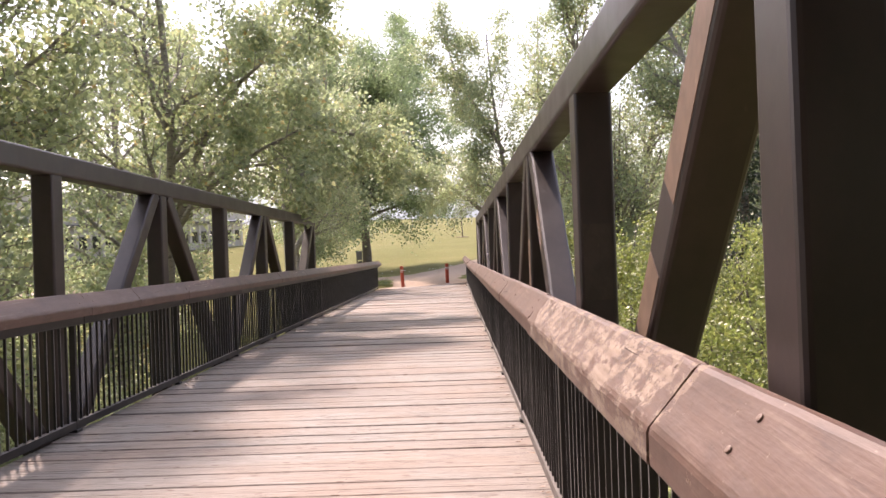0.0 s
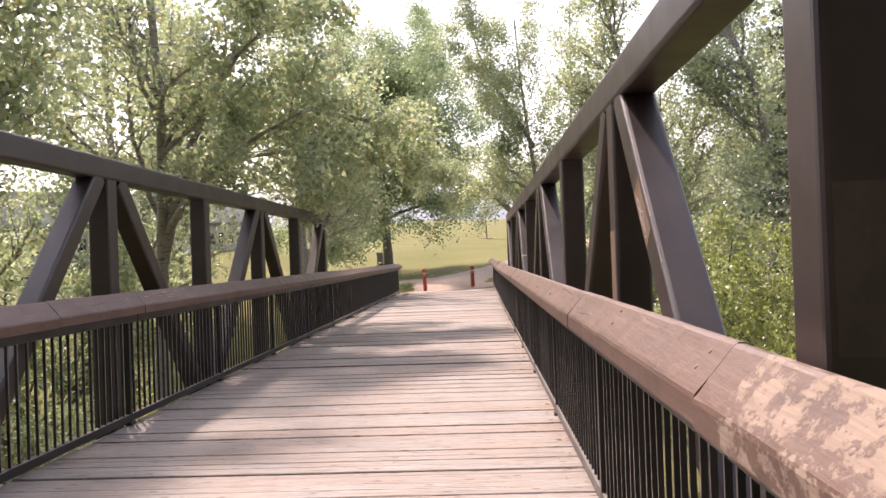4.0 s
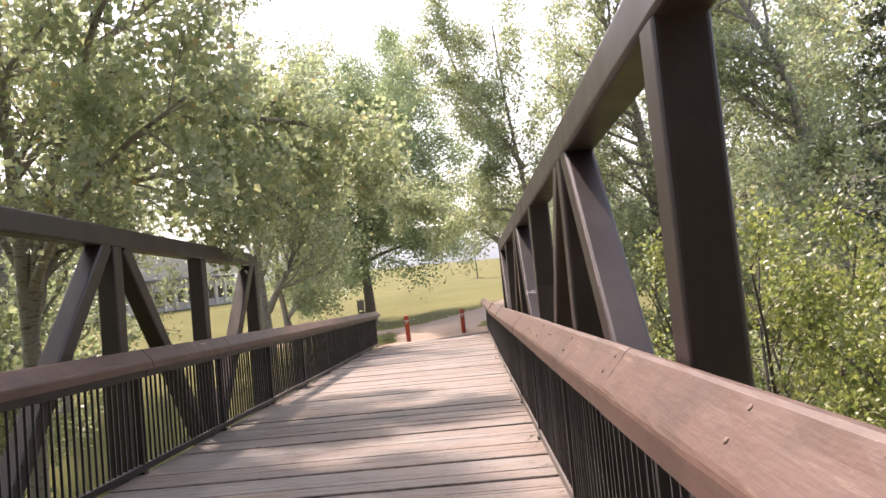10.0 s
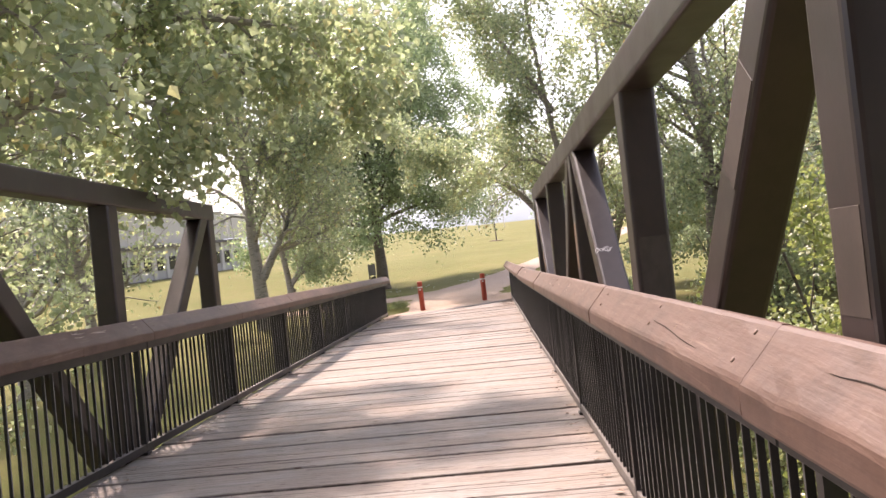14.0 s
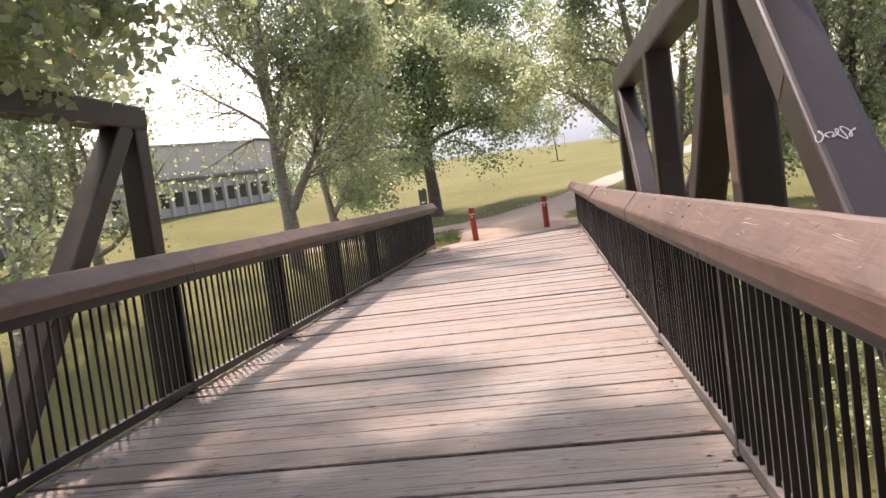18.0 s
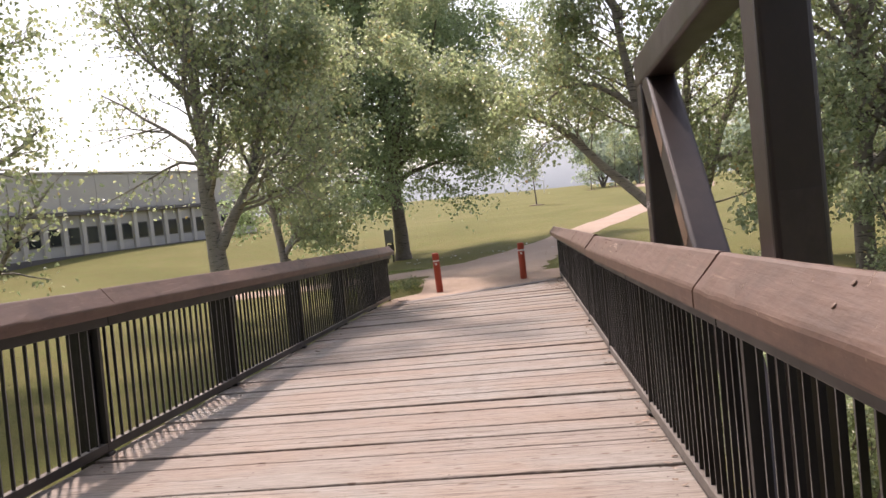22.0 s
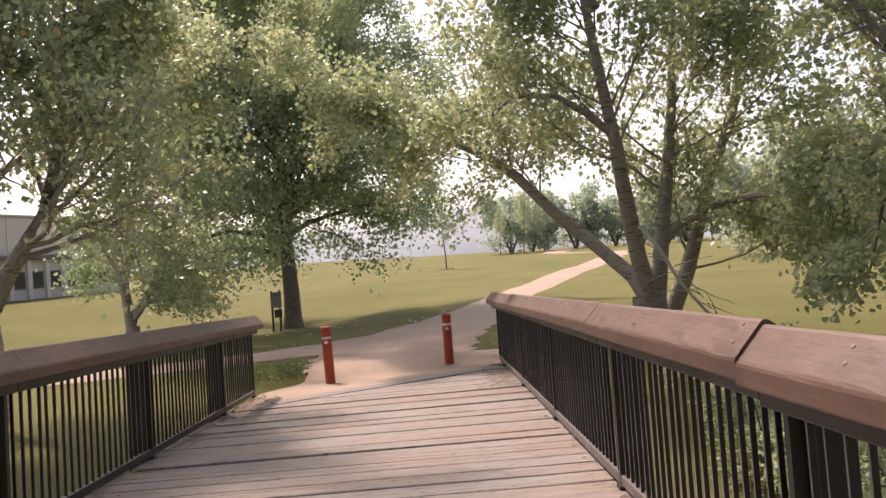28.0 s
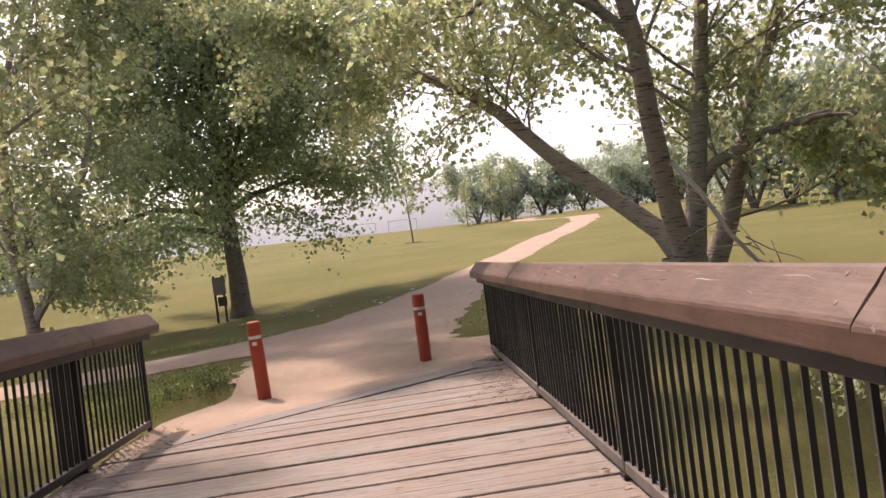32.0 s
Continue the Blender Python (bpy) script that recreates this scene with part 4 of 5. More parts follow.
# common poplars, three shapes placed about
kinds = [plant("tree", poplar(101, 13.0, 0.2, (-0.04, 0), 34, 2, 3.3, 0.14), 8, 0.115, 0.2, put(-9.0, 12.6, 0), M_BARK, M_LEAF, LAB_P, "tree", "poplars"),
         plant("tree", poplar(102, 12.0, 0.17, (0.08, 0.03), 32, 2, 3.0, 0.10), 8, 0.115, 0.2, put(-9.8, 23.6, 10), M_BARK, M_LEAF, LAB_P, "tree", "poplars"),
         plant("tree", poplar(103, 14.0, 0.2, (-0.05, 0.05), 34, 2, 3.5, 0.10), 9, 0.11, 0.22, put(6.4, 34.4, 80), M_BARK_MID, M_LEAF, "tall grey-stemmed poplar with drooping twigs", "tree", "poplars")]
SPOTS = [(2, -11.5, 17.5, 250, 1.0), (1, -9.6, 6.6, 160, 1.1), (0, -15, 12, 77, 1.1), (1, -11.0, 33.0, 200, 0.92), (0, -11.7, 30.2, 60, 0.82),
         (0, 10.5, 29.5, 140, 1.05), (1, 10.8, 25.5, 100, 1.1), (0, 10.5, 9, 290, 1.0), (2, 8.6, 38.2, 200, 0.95), (0, 12.0, 36.0, 30, 1.0)]
for k, x, y, spin, size in SPOTS:
    t = copy_thing(kinds[k], put(x, y, spin))
    t.scale = (size, size, size)


def bush(seed, h, r, stems, leaf, per, size):
    g = Grower(seed)
    for k in range(stems):
        a = 2.4 * k + g.r.uniform(-0.4, 0.4)
        s = g.wander((0.25 * math.cos(a), 0.25 * math.sin(a), -0.2), (r / h * math.cos(a), r / h * math.sin(a), 1.0), h * g.r.uniform(0.75, 1.1), 7, 0.14)
        g.limb(s, 0.05, 0.012, 6)
        g.twigs = 6
        g.boughs(s, 0.045, h * 0.30, 11, 2, 0.12, 0.05)
    return g


b1 = plant("bush", bush(61, 5.2, 2.0, 8, M_LEAF_BUSH, 1, 1), 11, 0.058, 0.12, put(4.5, 17.9), M_BARK_DARK, M_LEAF_BUSH, "tall yellow-green willow bush beside the bridge", "bush", "bushes")
b2 = plant("bush", bush(62, 3.6, 1.9, 8, M_LEAF, 1, 1), 6, 0.085, 0.13, put(-5.9, 9.2), M_BARK_DARK, M_LEAF, "green leafy bush below the bridge railing", "bush", "bushes")
for x, y, spin, size in ((7.2, 17.2, 90, 1.0), (5.2, 13.2, 200, 0.95), (5.2, 8.2, 40, 0.9)):
    t = copy_thing(b1, put(x, y, spin))
    t.scale = (size, size, size)
for x, y, spin, size in ((-6.6, 14.2, 70, 0.8), (-5.8, 5.0, 160, 1.0), (-8.4, 9.0, 220, 1.1), (-6.3, 17.3, 30, 0.7), (-11.5, 22.5, 80, 1.7), (3.2, 8.5, 10, 0.8), (3.0, 4.5, 190, 0.8), (4.4, 23.5, 250, 0.8), (2.5, 26.4, 75, 0.55), (2.6, 28.7, 310, 0.5), (2.6, 31.0, 165, 0.42), (6.2, 30.5, 130, 0.8), (8.6, 33.0, 20, 0.9)):
    t = copy_thing(b2, put(x, y, spin))
    t.scale = (size, size, size)

# the spruce
g = Grower(71)
g.limb([(0, 0, -0.3), (0, 0, 6), (0, 0, 13)], 0.17, 0.02, 10)
pts = []
for k in range(120):
    z = 1.2 + 11.6 * (k / 120)
    a = 2.4 * k + g.r.uniform(-0.3, 0.3)
    ln = (1.75 * (1 - (z - 1.2) / 12.2) + 0.12) * g.r.uniform(0.65, 1.15)
    q = np.linspace(0.05, 1, 9)[:, None]
    b = np.array([0, 0, z]) + q * ln * np.array([math.cos(a), math.sin(a), -0.22]) + np.array([0, 0, 0.12]) * q * q * ln
    g.limb(b, 0.022, 0.006, 4)
    pts.append(np.repeat(b, 20, 0) + g.r.normal(0, 0.09, (9 * 20, 3)) * (1, 1, 0.7) - (0, 0, 0.05))
p = np.concatenate(pts)
t = thing("spruce", put(6.9, 19.6), "tall dark spruce behind the truss", "tree")
part("trunk", g.wood("trunk", M_BARK_DARK), None, t)
v, f = leaf_mesh(p, 0.07 * g.r.uniform(0.7, 1.3, len(p)), g.r)
part("crown", mesh_np("crown", v, f, M_NEEDLE), None, t)

# young trees in mulch rings on the field, and the far wood


def young(seed, h):
    g = Grower(seed)
    s = g.wander((0, 0, -0.1), (0.02, 0, 1), h, 8, 0.04)
    g.limb(s, 0.075, 0.02, 8)
    g.twigs = 9
    g.boughs(s, 0.05, h * 0.2, 12, 2, 0.4)
    return g


t0 = plant("young_tree", young(81, 6.2), 4, 0.12, 0.16, put(1.12, 94.7), M_BARK_DARK, M_LEAF, "slim young tree in a mulch ring on the field", "tree", "young trees")
part("mulch_ring", lathe([(0.75, -0.05), (0.7, 0.05), (0.3, 0.09)], 18), M_MULCH, t0, "dark bark mulch ring")
for x, y, spin, size in ((10.8, 146, 40, 1.1), (15.5, 155, 130, 1.5), (20.5, 161, 220, 1.6), (-12.1, 65.0, 300, 0.72)):
    t = copy_thing(t0, put(x, y, spin))
    t.scale = (size, size, size)


def low_tree(seed):
    """A broad, many-stemmed tree for the distance."""
    g = Grower(seed)
    g.twigs = 6
    for k in range(4):
        a = 1.7 * k
        s = g.wander((0, 0, -0.3), (0.28 * math.cos(a), 0.28 * math.sin(a), 1), g.r.uniform(7.5, 10), 7, 0.12)
        g.limb(s, 0.2, 0.04, 6)
        g.boughs(s, 0.12, 3.4, 11, 2, 0.12)
    return g


far = plant("tree", low_tree(111), 3, 0.5, 0.42, put(34, 92, 0), M_BARK_DARK, M_LEAF_HAZED, "broadleaf tree at the edge of the far wood", "tree", "far wood")
# unseen thick dark wood added behind the start to darken the steel's near faces
behind = plant("tree", low_tree(112), 6, 0.24, 0.3, put(-3.0, -9.0), M_BARK_DARK, M_NEEDLE, "tall dark tree added out of view behind the bridge", "tree", "dark wood")
behind.scale = (2.0, 2.0, 2.2)
for x, y, size in ((2.5, -9.5, 2.1), (-8.5, -7, 2.0), (8, -8, 2.0), (-13.5, -5, 1.8), (13, -5, 1.8), (0, -16, 2.4), (-8, -15, 2.3), (8, -16, 2.3)):
    t = copy_thing(behind, put(x, y, 31 * x))
    t.scale = (size, size, size * 1.1)
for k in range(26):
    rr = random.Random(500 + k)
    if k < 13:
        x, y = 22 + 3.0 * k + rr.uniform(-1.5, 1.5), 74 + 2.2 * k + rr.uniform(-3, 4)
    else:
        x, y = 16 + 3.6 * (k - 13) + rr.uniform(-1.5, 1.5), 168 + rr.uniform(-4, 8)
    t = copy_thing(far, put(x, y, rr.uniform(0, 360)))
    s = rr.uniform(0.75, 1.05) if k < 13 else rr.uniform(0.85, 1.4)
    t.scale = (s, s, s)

# ---- bollards ----
def bollard(x, y, tilt, lean):
    t = thing("bollard", pose(x, y, -1.585, tilt, lean, 0), "red painted round wooden bollard with a white band", "bollard", "bollards")
    part("post", lathe([(0.083, -0.15), (0.083, 0.655), (0.081, 0.66)], 24), M_RED, t, smooth=False)
    part("band", lathe([(0.0765, 0.66), (0.0765, 0.70)], 24), M_WHITE, t, "white reflective band")
    part("sticker", box(-0.03, 0.025, -0.0855, -0.080, 0.585, 0.628, 0.001), M_WHITE, t, "small torn white sticker")
    part("head", lathe([(0.081, 0.70), (0.083, 0.71), (0.083, 0.845), (0.074, 0.865)], 24), M_RED, t)


bollard(-2.33, 37.3, 1.5, -1.6)
bollard(-0.29, 38.25, -0.5, -0.4)

# ---- the sign by the tree ----
t = thing("sign_board", put(-6.18, 53.0, 14, 1.22), "dark park sign with two panels on two posts", "sign")
for x in (-0.11, 0.11):
    part("post", box(x - 0.03, x + 0.03, -0.03, 0.03, -0.2, 1.22, 0.005), M_SIGN, t)
part("panel", box(-0.15, 0.17, -0.055, -0.032, 0.72, 1.18, 0.004), M_PAPER, t)
part("panel", box(-0.06, 0.17, -0.055, -0.032, 0.42, 0.66, 0.004), M_SIGN, t)

# ---- goal posts on the far field ----
for x, y in ((-6.0, 170), (1.5, 172)):
    t = thing("goal", put(x, y, 8), "white metal football goal on the field", "goal", "goals")
    for dx in (-2.6, 2.6):
        part("upright", box(dx - 0.06, dx + 0.06, -0.06, 0.06, 0, 2.3, 0.02), M_WHITE, t)
    part("crossbar", box(-2.66, 2.66, -0.06, 0.06, 2.3, 2.42, 0.02), M_WHITE, t)

# ---- the long low building ----
BX, BY = -24.4, 59.0
ang = math.degrees(math.atan2(-4.9, 15.0))   # its front runs mostly along y
MB = pose(BX, BY, -0.68) @ pose(0, 0, 0, 0, 0, ang)
bld = thing("school_building", MB, "long low pale concrete building with a row of dark windows", "building")
y0, y1 = -16.0, 15.6
part("lower_wall", box(-9, 0, y0, y1, -0.5, 2.3, 0.01), M_CONC2, bld)
part("plinth", box(-8.9, 0.12, y0 - 0.05, y1 + 0.05, -0.4, 0.16, 0.01), M_TRIM, bld, "dark plinth")
part("ledge", box(-9, 0.28, y0 - 0.1, y1 + 0.1, 2.3, 2.5, 0.015), M_TRIM, bld, "dark ledge over the windows")
part("upper_wall", box(-9, -0.3, y0, y1 - 1.5, 2.5, 4.6, 0.01), M_CONC, bld)
part("roof", box(-9.2, -0.18, y0 - 0.15, y1 - 1.4, 4.6, 4.71, 0.01), M_CONC2, bld, "grey roof edge")
k = 0
y = y0 + 0.7
while y < y1 - 0.8:
    w = part("window", box(-0.02, 0.03, y, y + 0.76, 0.72, 1.66, 0.004), M_TRIM, bld)
    part("pane", box(0.031, 0.04, y + 0.05, y + 0.71, 0.77, 1.61), M_GLASS, w)
    part("pilaster", box(-0.02, 0.14, y + 0.86, y + 1.14, 0.16, 2.29, 0.015), M_CONC, bld)
    if k % 2 == 0:
        part("panel", box(-0.32, -0.262, y, y + 2.44, 2.56, 4.54, 0.012), M_CONC, bld)
    y += 1.25
    k += 1

# ---- the ridge, its haze put into the colour ----
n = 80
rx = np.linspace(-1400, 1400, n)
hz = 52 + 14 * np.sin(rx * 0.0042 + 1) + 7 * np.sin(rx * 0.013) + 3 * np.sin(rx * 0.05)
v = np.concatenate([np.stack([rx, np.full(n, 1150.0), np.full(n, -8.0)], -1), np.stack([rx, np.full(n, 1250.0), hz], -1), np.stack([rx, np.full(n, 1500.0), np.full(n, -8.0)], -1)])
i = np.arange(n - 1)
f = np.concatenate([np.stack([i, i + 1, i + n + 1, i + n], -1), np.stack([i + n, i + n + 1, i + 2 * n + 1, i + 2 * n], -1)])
tagged(new("backdrop", mesh_np("backdrop", v, f, M_HILL, True)), "ridge in the distance coloured with pale haze", "hill", kind="structure")

# ---- grass tufts and litter ----


def blades(name, spots, label, mat, hmin, hmax):
    r = np.random.RandomState(len(name) + len(spots))
    P = np.concatenate([np.stack([r.normal(x, s, n), r.normal(y, s2, n)], -1) for x, y, s, s2, n in spots])
    n = len(P)
    z = ground_z(P[:, 0], P[:, 1]) - 0.02
    h = r.uniform(hmin, hmax, n)
    a = r.uniform(0, 6.28, n)
    w = 0.007 + 0.006 * r.rand(n)
    base = np.stack([P[:, 0], P[:, 1], z], -1)
    side = np.stack([np.cos(a), np.sin(a), 0 * a], -1) * w[:, None]
    bend = np.stack([-np.sin(a), np.cos(a), 0 * a], -1) * (h * r.uniform(-0.5, 0.5, n))[:, None]
    tip = base + bend + np.stack([0 * a, 0 * a, h], -1)
    midp = base + bend * 0.35 + np.stack([0 * a, 0 * a, h * 0.55], -1)
    v = np.stack([base - side, base + side, midp + side * 0.7, tip, midp - side * 0.7], 1).reshape(-1, 3)
    k = np.arange(n) * 5
    f = np.concatenate([np.stack([k, k + 1, k + 2], -1), np.stack([k, k + 2, k + 4], -1), np.stack([k + 4, k + 2, k + 3], -1)])
    return tagged(new(name, mesh_np(name, v, f, mat)), label, "grass", kind="stuff")


blades("grass", [(-3.75, 37.5, 0.22, 0.5, 2600), (-3.55, 38.7, 0.3, 0.5, 2600), (-4.2, 38.0, 0.35, 0.55, 2500), (-4.9, 38.6, 0.6, 0.6, 2500), (1.3, 39.3, 0.25, 0.8, 2500), (1.6, 41.5, 0.35, 1.1, 2600), (1.05, 38.5, 0.13, 0.4, 900), (-5.2, 43.8, 1.2, 0.25, 1200)], "tufts of green and dry grass beside the path", M_BLADE, 0.03, 0.09)
t = thing("weed_clump", put(-3.3, 38.3), "dark green weeds beside the end of the deck", "weeds")
g = Grower(91)
for k in range(22):
    a = g.r.uniform(0, 6.28)
    s = g.wander((g.r.normal(0, 0.2), g.r.normal(0, 0.25), 0), (0.5 * math.cos(a), 0.5 * math.sin(a), 1), g.r.uniform(0.14, 0.34), 4, 0.2)
    h = Grower(910 + k)
    h.limb(s, 0.005, 0.002, 4)
    part("stem", h.wood("weed_stem", M_WEED), None, t)
    g.tips.append(s[1:])
v, f = g.leaves(12, 0.03, 0.045)
part("leaves", mesh_np("weed_leaves", v, f, M_WEED), None, t)

# dead branch hanging on the great poplar
g = Grower(95)
s = np.array([(3.75, 39.9, 0.55), (3.85, 39.7, 0.62), (4.1, 39.5, 0.2), (4.35, 39.35, -0.35), (4.7, 39.2, -0.85), (5.0, 39.1, -1.1)])
t = thing("dead_branch", pose(-0.72, -2.25, -0.02), "bleached bare dead branch fallen against a poplar", "branch")
g.limb(s, 0.04, 0.02, 8)
part("limb", g.wood("dead_limb", M_DEAD), None, t)
for k in range(16):
    q = s[2] + (s[5] - s[2]) * (k + 0.5) / 16
    h = Grower(960 + k)
    b = h.wander(q, (h.r.normal(0, 0.7), h.r.normal(0, 0.4), h.r.normal(0.1, 0.5)), h.r.uniform(0.4, 1.0), 5, 0.5)
    h.limb(b, 0.012, 0.003, 5)
    part("twig", h.wood("dead_twig", M_DEAD), None, t)

# ---- the deck, plank by plank ----
floor = thing("floor", B.copy(), "weathered pinkish grey timber plank deck of a footbridge", "deck", kind="structure")
PITCH = 0.292
LONG = XR - XL + 0.10
PLANKS = []
for v in range(8):
    rr = random.Random(v)
    near, far_ = -PITCH / 2 + 0.003 + rr.uniform(0, 0.008), PITCH / 2 - 0.003 - rr.uniform(0, 0.005)
    bm = bmesh.new()
    rings = []
    checks = [(rr.uniform(-0.09, 0.09), rr.uniform(-0.2, 1.0), rr.uniform(0.35, 1.1)) for _ in range((2, 1, 0, 2, 1, 1, 2, 0)[v])]
    checks.sort()
    for i in range(29):
        # ragged long edges, worn down a little more here and there
        a, b = near + abs(rr.gauss(0, 0.0025)), far_ - abs(rr.gauss(0, 0.0025))
        c, d = rr.uniform(0.003, 0.010), rr.uniform(0.003, 0.010)
        x = -0.5 * LONG + LONG * i / 28
        ring = [(x, a, -0.075), (x, a, -c), (x, a + 0.007, 0)]
        for j, (yc, at, ln) in enumerate(checks):
            # a check along the grain: a narrow notch that opens and closes
            q = max(0.0, 1 - ((i / 28 - at) / ln * 2) ** 2)
            w = 0.0005 + 0.0038 * q * rr.uniform(0.6, 1.2)
            yc = yc + 0.004 * math.sin(i * 0.7 + 3 * j) + 0.03 * j
            ring += [(x, yc - w, 0), (x, yc, -0.0005 - 0.016 * q), (x, yc + w, 0)]
        ring += [(x, b - 0.007, 0), (x, b, -d), (x, b, -0.075)]
        rings.append([bm.verts.new(q) for q in ring])
    m = len(rings[0])
    for p, q in zip(rings, rings[1:]):
        for j in range(m):
            bm.faces.new((p[j], q[j], q[(j + 1) % m], p[(j + 1) % m]))
    bm.faces.new(rings[0])
    bm.faces.new(rings[-1][::-1])
    bmesh.ops.recalc_face_normals(bm, faces=bm.faces[:])
    bm.transform(pose(0, 0, rr.uniform(-0.010, 0.004), rr.uniform(-0.6, 0.6), 0, 0))
    PLANKS.append(mesh_of("plank", bm, M_PLANK))
k = 0
y = -4.0
while y < DECK_R + 0.2:
    x0, x1 = XL - 0.05, XR + 0.05
    xe = XL + (y - 0.5 * PITCH - 0.04 - DECK_L) / (DECK_R - DECK_L) * (XR - XL)   # the skewed end cuts the last planks short
    x0 = max(x0, xe)
    if x1 - x0 > 0.3:
        rr = random.Random(1000 + k)
        ob = new("plank", PLANKS[rr.randrange(8)])
        ob.parent = floor
        lean = -math.degrees((lift(y, XR) - lift(y, XL)) / (XR - XL))
        ob.matrix_basis = pose((x0 + x1) / 2 + rr.uniform(-0.015, 0.015), y, lift(y, (x0 + x1) / 2), 0, lean + rr.uniform(-0.1, 0.1), rr.uniform(-0.2, 0.2)) @ Matrix.Diagonal(((x1 - x0) / LONG, 1, 1, 1))
    y += PITCH
    k += 1

# steel plate across the skewed end, let in flush
a, b = Vector((XL + 0.55, 0, 0)), Vector((XR - 0.01, 0, 0))
for q in (a, b):
    q.y = DECK_L + (q.x - XL) / (XR - XL) * (DECK_R - DECK_L)
    q.z = lift(q.y, q.x)
w = (b - a).normalized()
up = Vector((-w.z, 0, 1)).normalized()
bm = box(0, (b - a).length, 0.0, 0.34, -0.05, 0.009, 0.003)
bm.transform(Matrix.Translation(a) @ Matrix((w, up.cross(w).normalized(), up)).transposed().to_4x4())
tagged(part("threshold_plate", bm, M_PLATE, None, m=B.copy()), "worn grey steel plate across the end of the deck", "plate", kind="structure")


def apron(name, near, far, cols, rows, mat, rise, label, seed):
    """Loose earth between two lines across the way; near and far give y, and the rim of the field is met at the far one."""
    rr = np.random.RandomState(seed)
    v = []
    for i in range(cols):
        u = i / (cols - 1)
        for j in range(rows):
            f = j / (rows - 1)
            x0 = XL + (XR - XL) * u
            y0 = near(u) + 0.03 * rr.normal() * (j == 0)
            y = y0 + (far - y0) * f
            # the left rim bends in past the railing's end
            x = x0 + (1 - u) * 0.50 * float(smooth01((y - 36.5) / 1.4)) + 0.25 * u * float(smooth01((y - 38.0) / 1.0))
            deck = -y * math.tan(radians(SLOPE)) + lift(y, x) + rise
            w = float(smooth01((f - 0.03) / 0.9))
            edge = 0.03 * (1 - min(1, j / 1.5))       # the near rim thins out into the boards
            v.append((x, y, deck * (1 - w) + (float(ground_z(x, y)) + 0.05) * w + rr.normal(0, 0.002) - edge))
    i, j = np.meshgrid(np.arange(rows - 1), np.arange(cols - 1))
    a = (j * rows + i).ravel()
    return tagged(new(name, mesh_np(name, np.array(v), np.stack([a, a + rows, a + rows + 1, a + 1], -1), mat, True)), label, "dirt", kind="structure")


def rim(u):
    """Where the gravel begins: over the plate's far half, and over the boards at the left corner."""
    line = DECK_L + u * (DECK_R - DECK_L)
    return line + 0.36 - 0.16 * float(smooth01((0.5 - u) / 0.3)) - 0.20 * float(smooth01((0.22 - u) / 0.2)) + 0.05 * math.sin(u * 9 + 1) + 0.03 * math.sin(u * 23)


apron("path_dirt", rim, 39.3, 60, 26, M_GRAVEL, 0.020, "trodden gravel lapping over the end of the deck", 17)
# steel beams under the planks
for x in (XL + 0.1, -2.0, -0.7, XR - 0.1):
    tagged(part("joist", box(x - 0.06, x + 0.06, -5, DECK_L - 0.3, -0.40, -0.09, 0.004), M_RAIL, None, m=B.copy()), "dark steel joist under the plank deck", "joist", kind="structure")


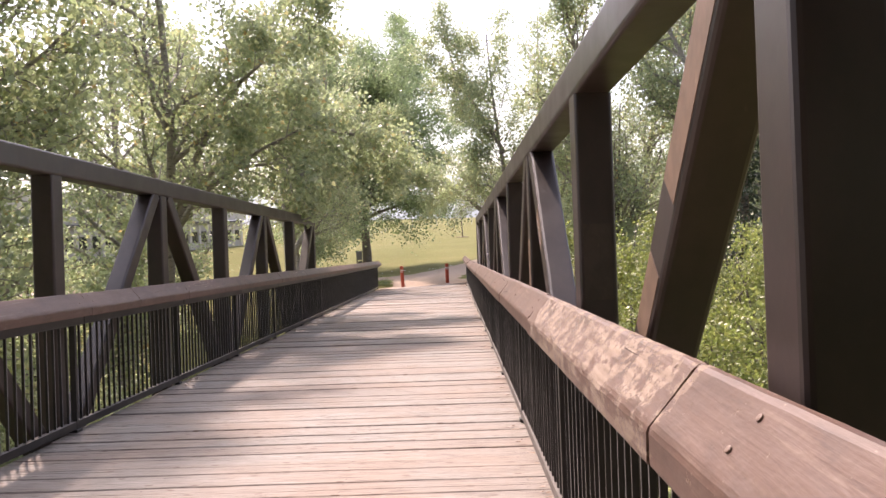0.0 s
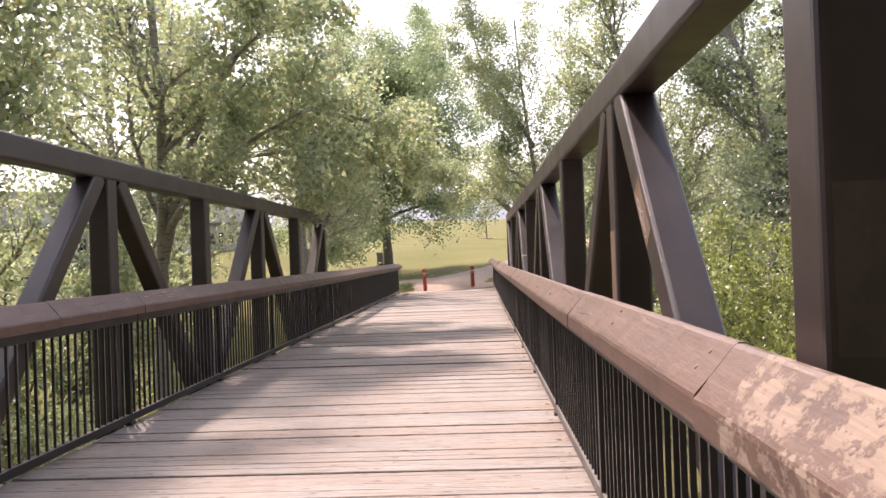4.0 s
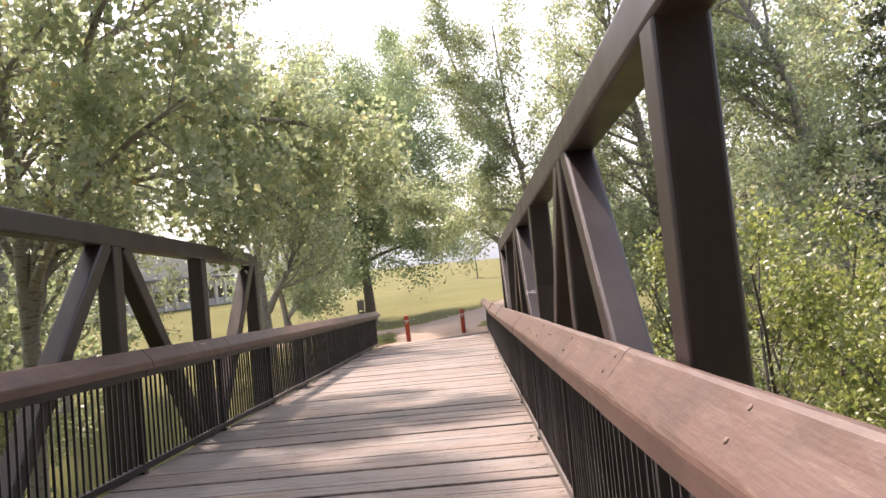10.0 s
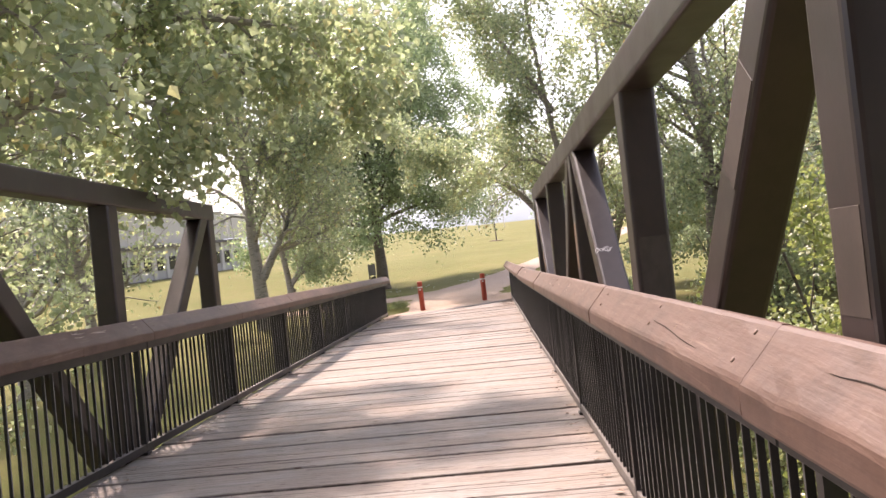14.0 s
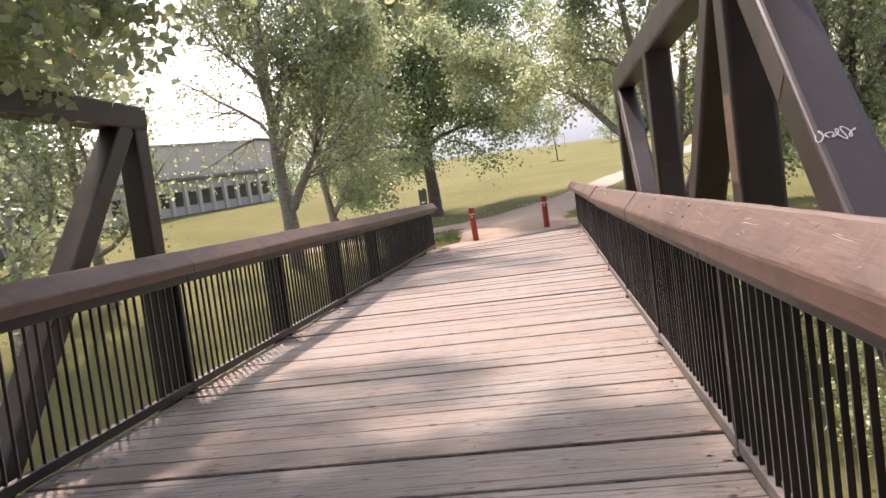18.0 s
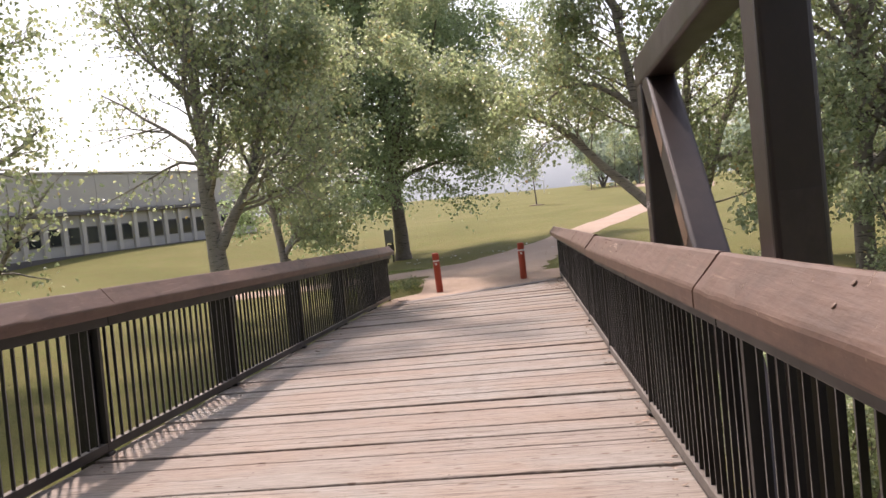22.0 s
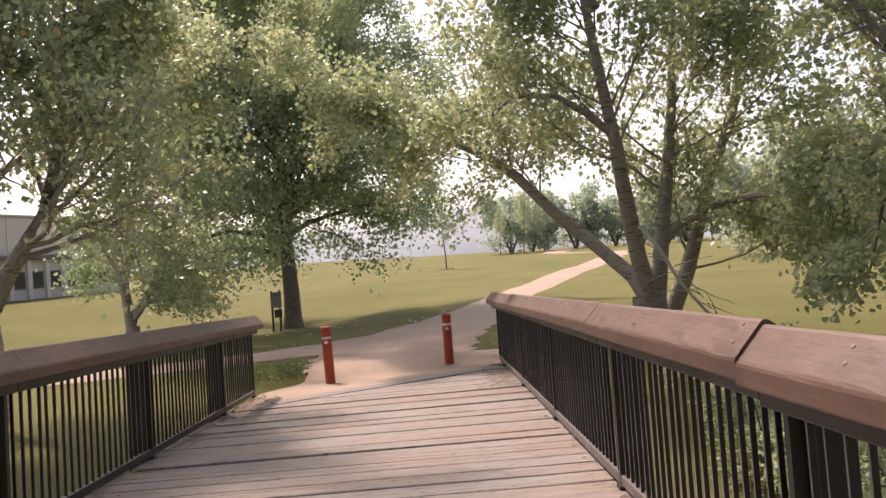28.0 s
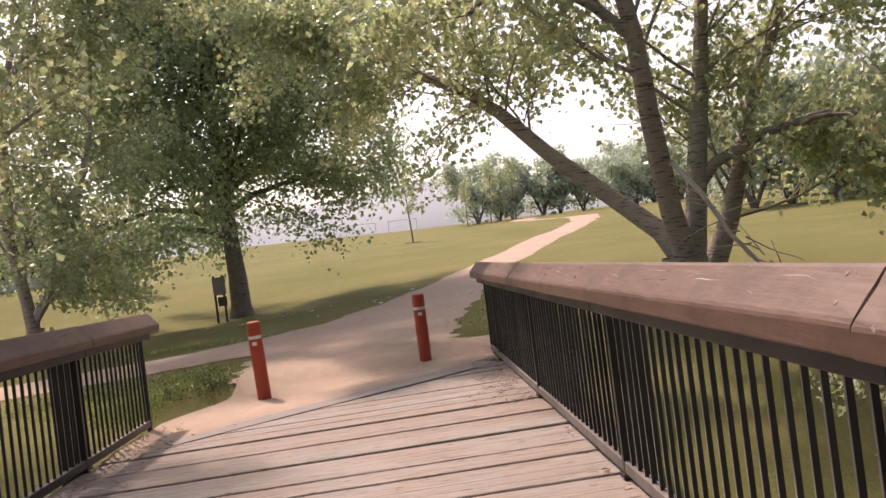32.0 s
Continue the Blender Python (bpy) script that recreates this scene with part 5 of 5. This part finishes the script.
# nail heads along the joists, and dry litter at the deck's end
def scatter(name, pts, size, mat, label, category, m, flat):
    r = np.random.RandomState(len(pts))
    pts = np.asarray(pts, float)
    n = len(pts)
    a = r.uniform(0, 6.28, n)
    s = size * r.uniform(0.6, 1.4, n)
    k6 = np.arange(6) * np.pi / 3
    ring = np.stack([np.cos(k6[None] + a[:, None]) * s[:, None], np.sin(k6[None] + a[:, None]) * s[:, None] * flat, np.full((n, 6), 0.002) + (r.rand(n, 6) * size * 0.5 if flat < 1 else 0)], -1)
    top = np.concatenate([np.zeros((n, 1, 2)), np.full((n, 1, 1), 0.0035)], -1)
    v = (np.concatenate([ring, top], 1) + pts[:, None]).reshape(-1, 3)
    b = np.arange(n) * 7
    f = np.concatenate([np.stack([b + i, b + (i + 1) % 6, b + 6], -1) for i in range(6)])
    ob = new(name, mesh_np(name, v, f, mat))
    ob.matrix_world = m
    return tagged(ob, label, category, kind="stuff")


r = np.random.RandomState(5)
pts = []
for k in range(int((DECK_L + 3.8) / PITCH)):
    for x in (XL + 0.12, -2.0, -0.7, XR - 0.12):
        for dy in (-0.08, 0.08):
            yy = -4.0 + k * PITCH + dy + r.normal(0, 0.008)
            pts.append((x + r.normal(0, 0.012), yy, 0.001 + lift(yy, x)))
scatter("deck_nails", pts, 0.0055, M_CRACK, "dark nail heads in the plank deck", "nails", B.copy(), 1.0)
pts = [(XR - abs(r.normal(0, 0.25)) - 0.02, r.uniform(34.5, 37.6), 0.012) for _ in range(260)] + [(XL + abs(r.normal(0, 0.15)) + 0.03, r.uniform(10, 36), 0.006) for _ in range(200)] + [(XR - abs(r.normal(0, 0.05)) - 0.01, r.uniform(4, 34), 0.006) for _ in range(160)] + [(XL + abs(r.normal(0, 0.28)) + 0.02, r.uniform(33.2, 36.2), 0.010) for _ in range(160)]
pts = [(x, y, z + lift(y, x)) for x, y, z in pts]
scatter("leaf_litter", pts, 0.022, M_BARE, "pale dry leaves and bark chips on the deck", "litter", B.copy(), 0.55)
pts = [(r.normal(-1.3, 1.7), r.uniform(37.6, 46), 0) for _ in range(500)]
pts = [(x, y, float(ground_z(x, y)) + 0.034) for x, y, _ in pts]
scatter("pebbles", pts, 0.016, M_GRAVEL, "loose pebbles on the gravel path", "gravel", Matrix(), 0.8)
pts = [(r.uniform(-6, 1.5), r.uniform(46.5, 51), 0) for _ in range(26)]
pts = [(x, y, float(ground_z(x, y)) + 0.05) for x, y, _ in pts]
scatter("fallen_leaves", pts, 0.05, M_WHITE, "pale fallen leaves on the grass", "leaves", Matrix(), 0.6)
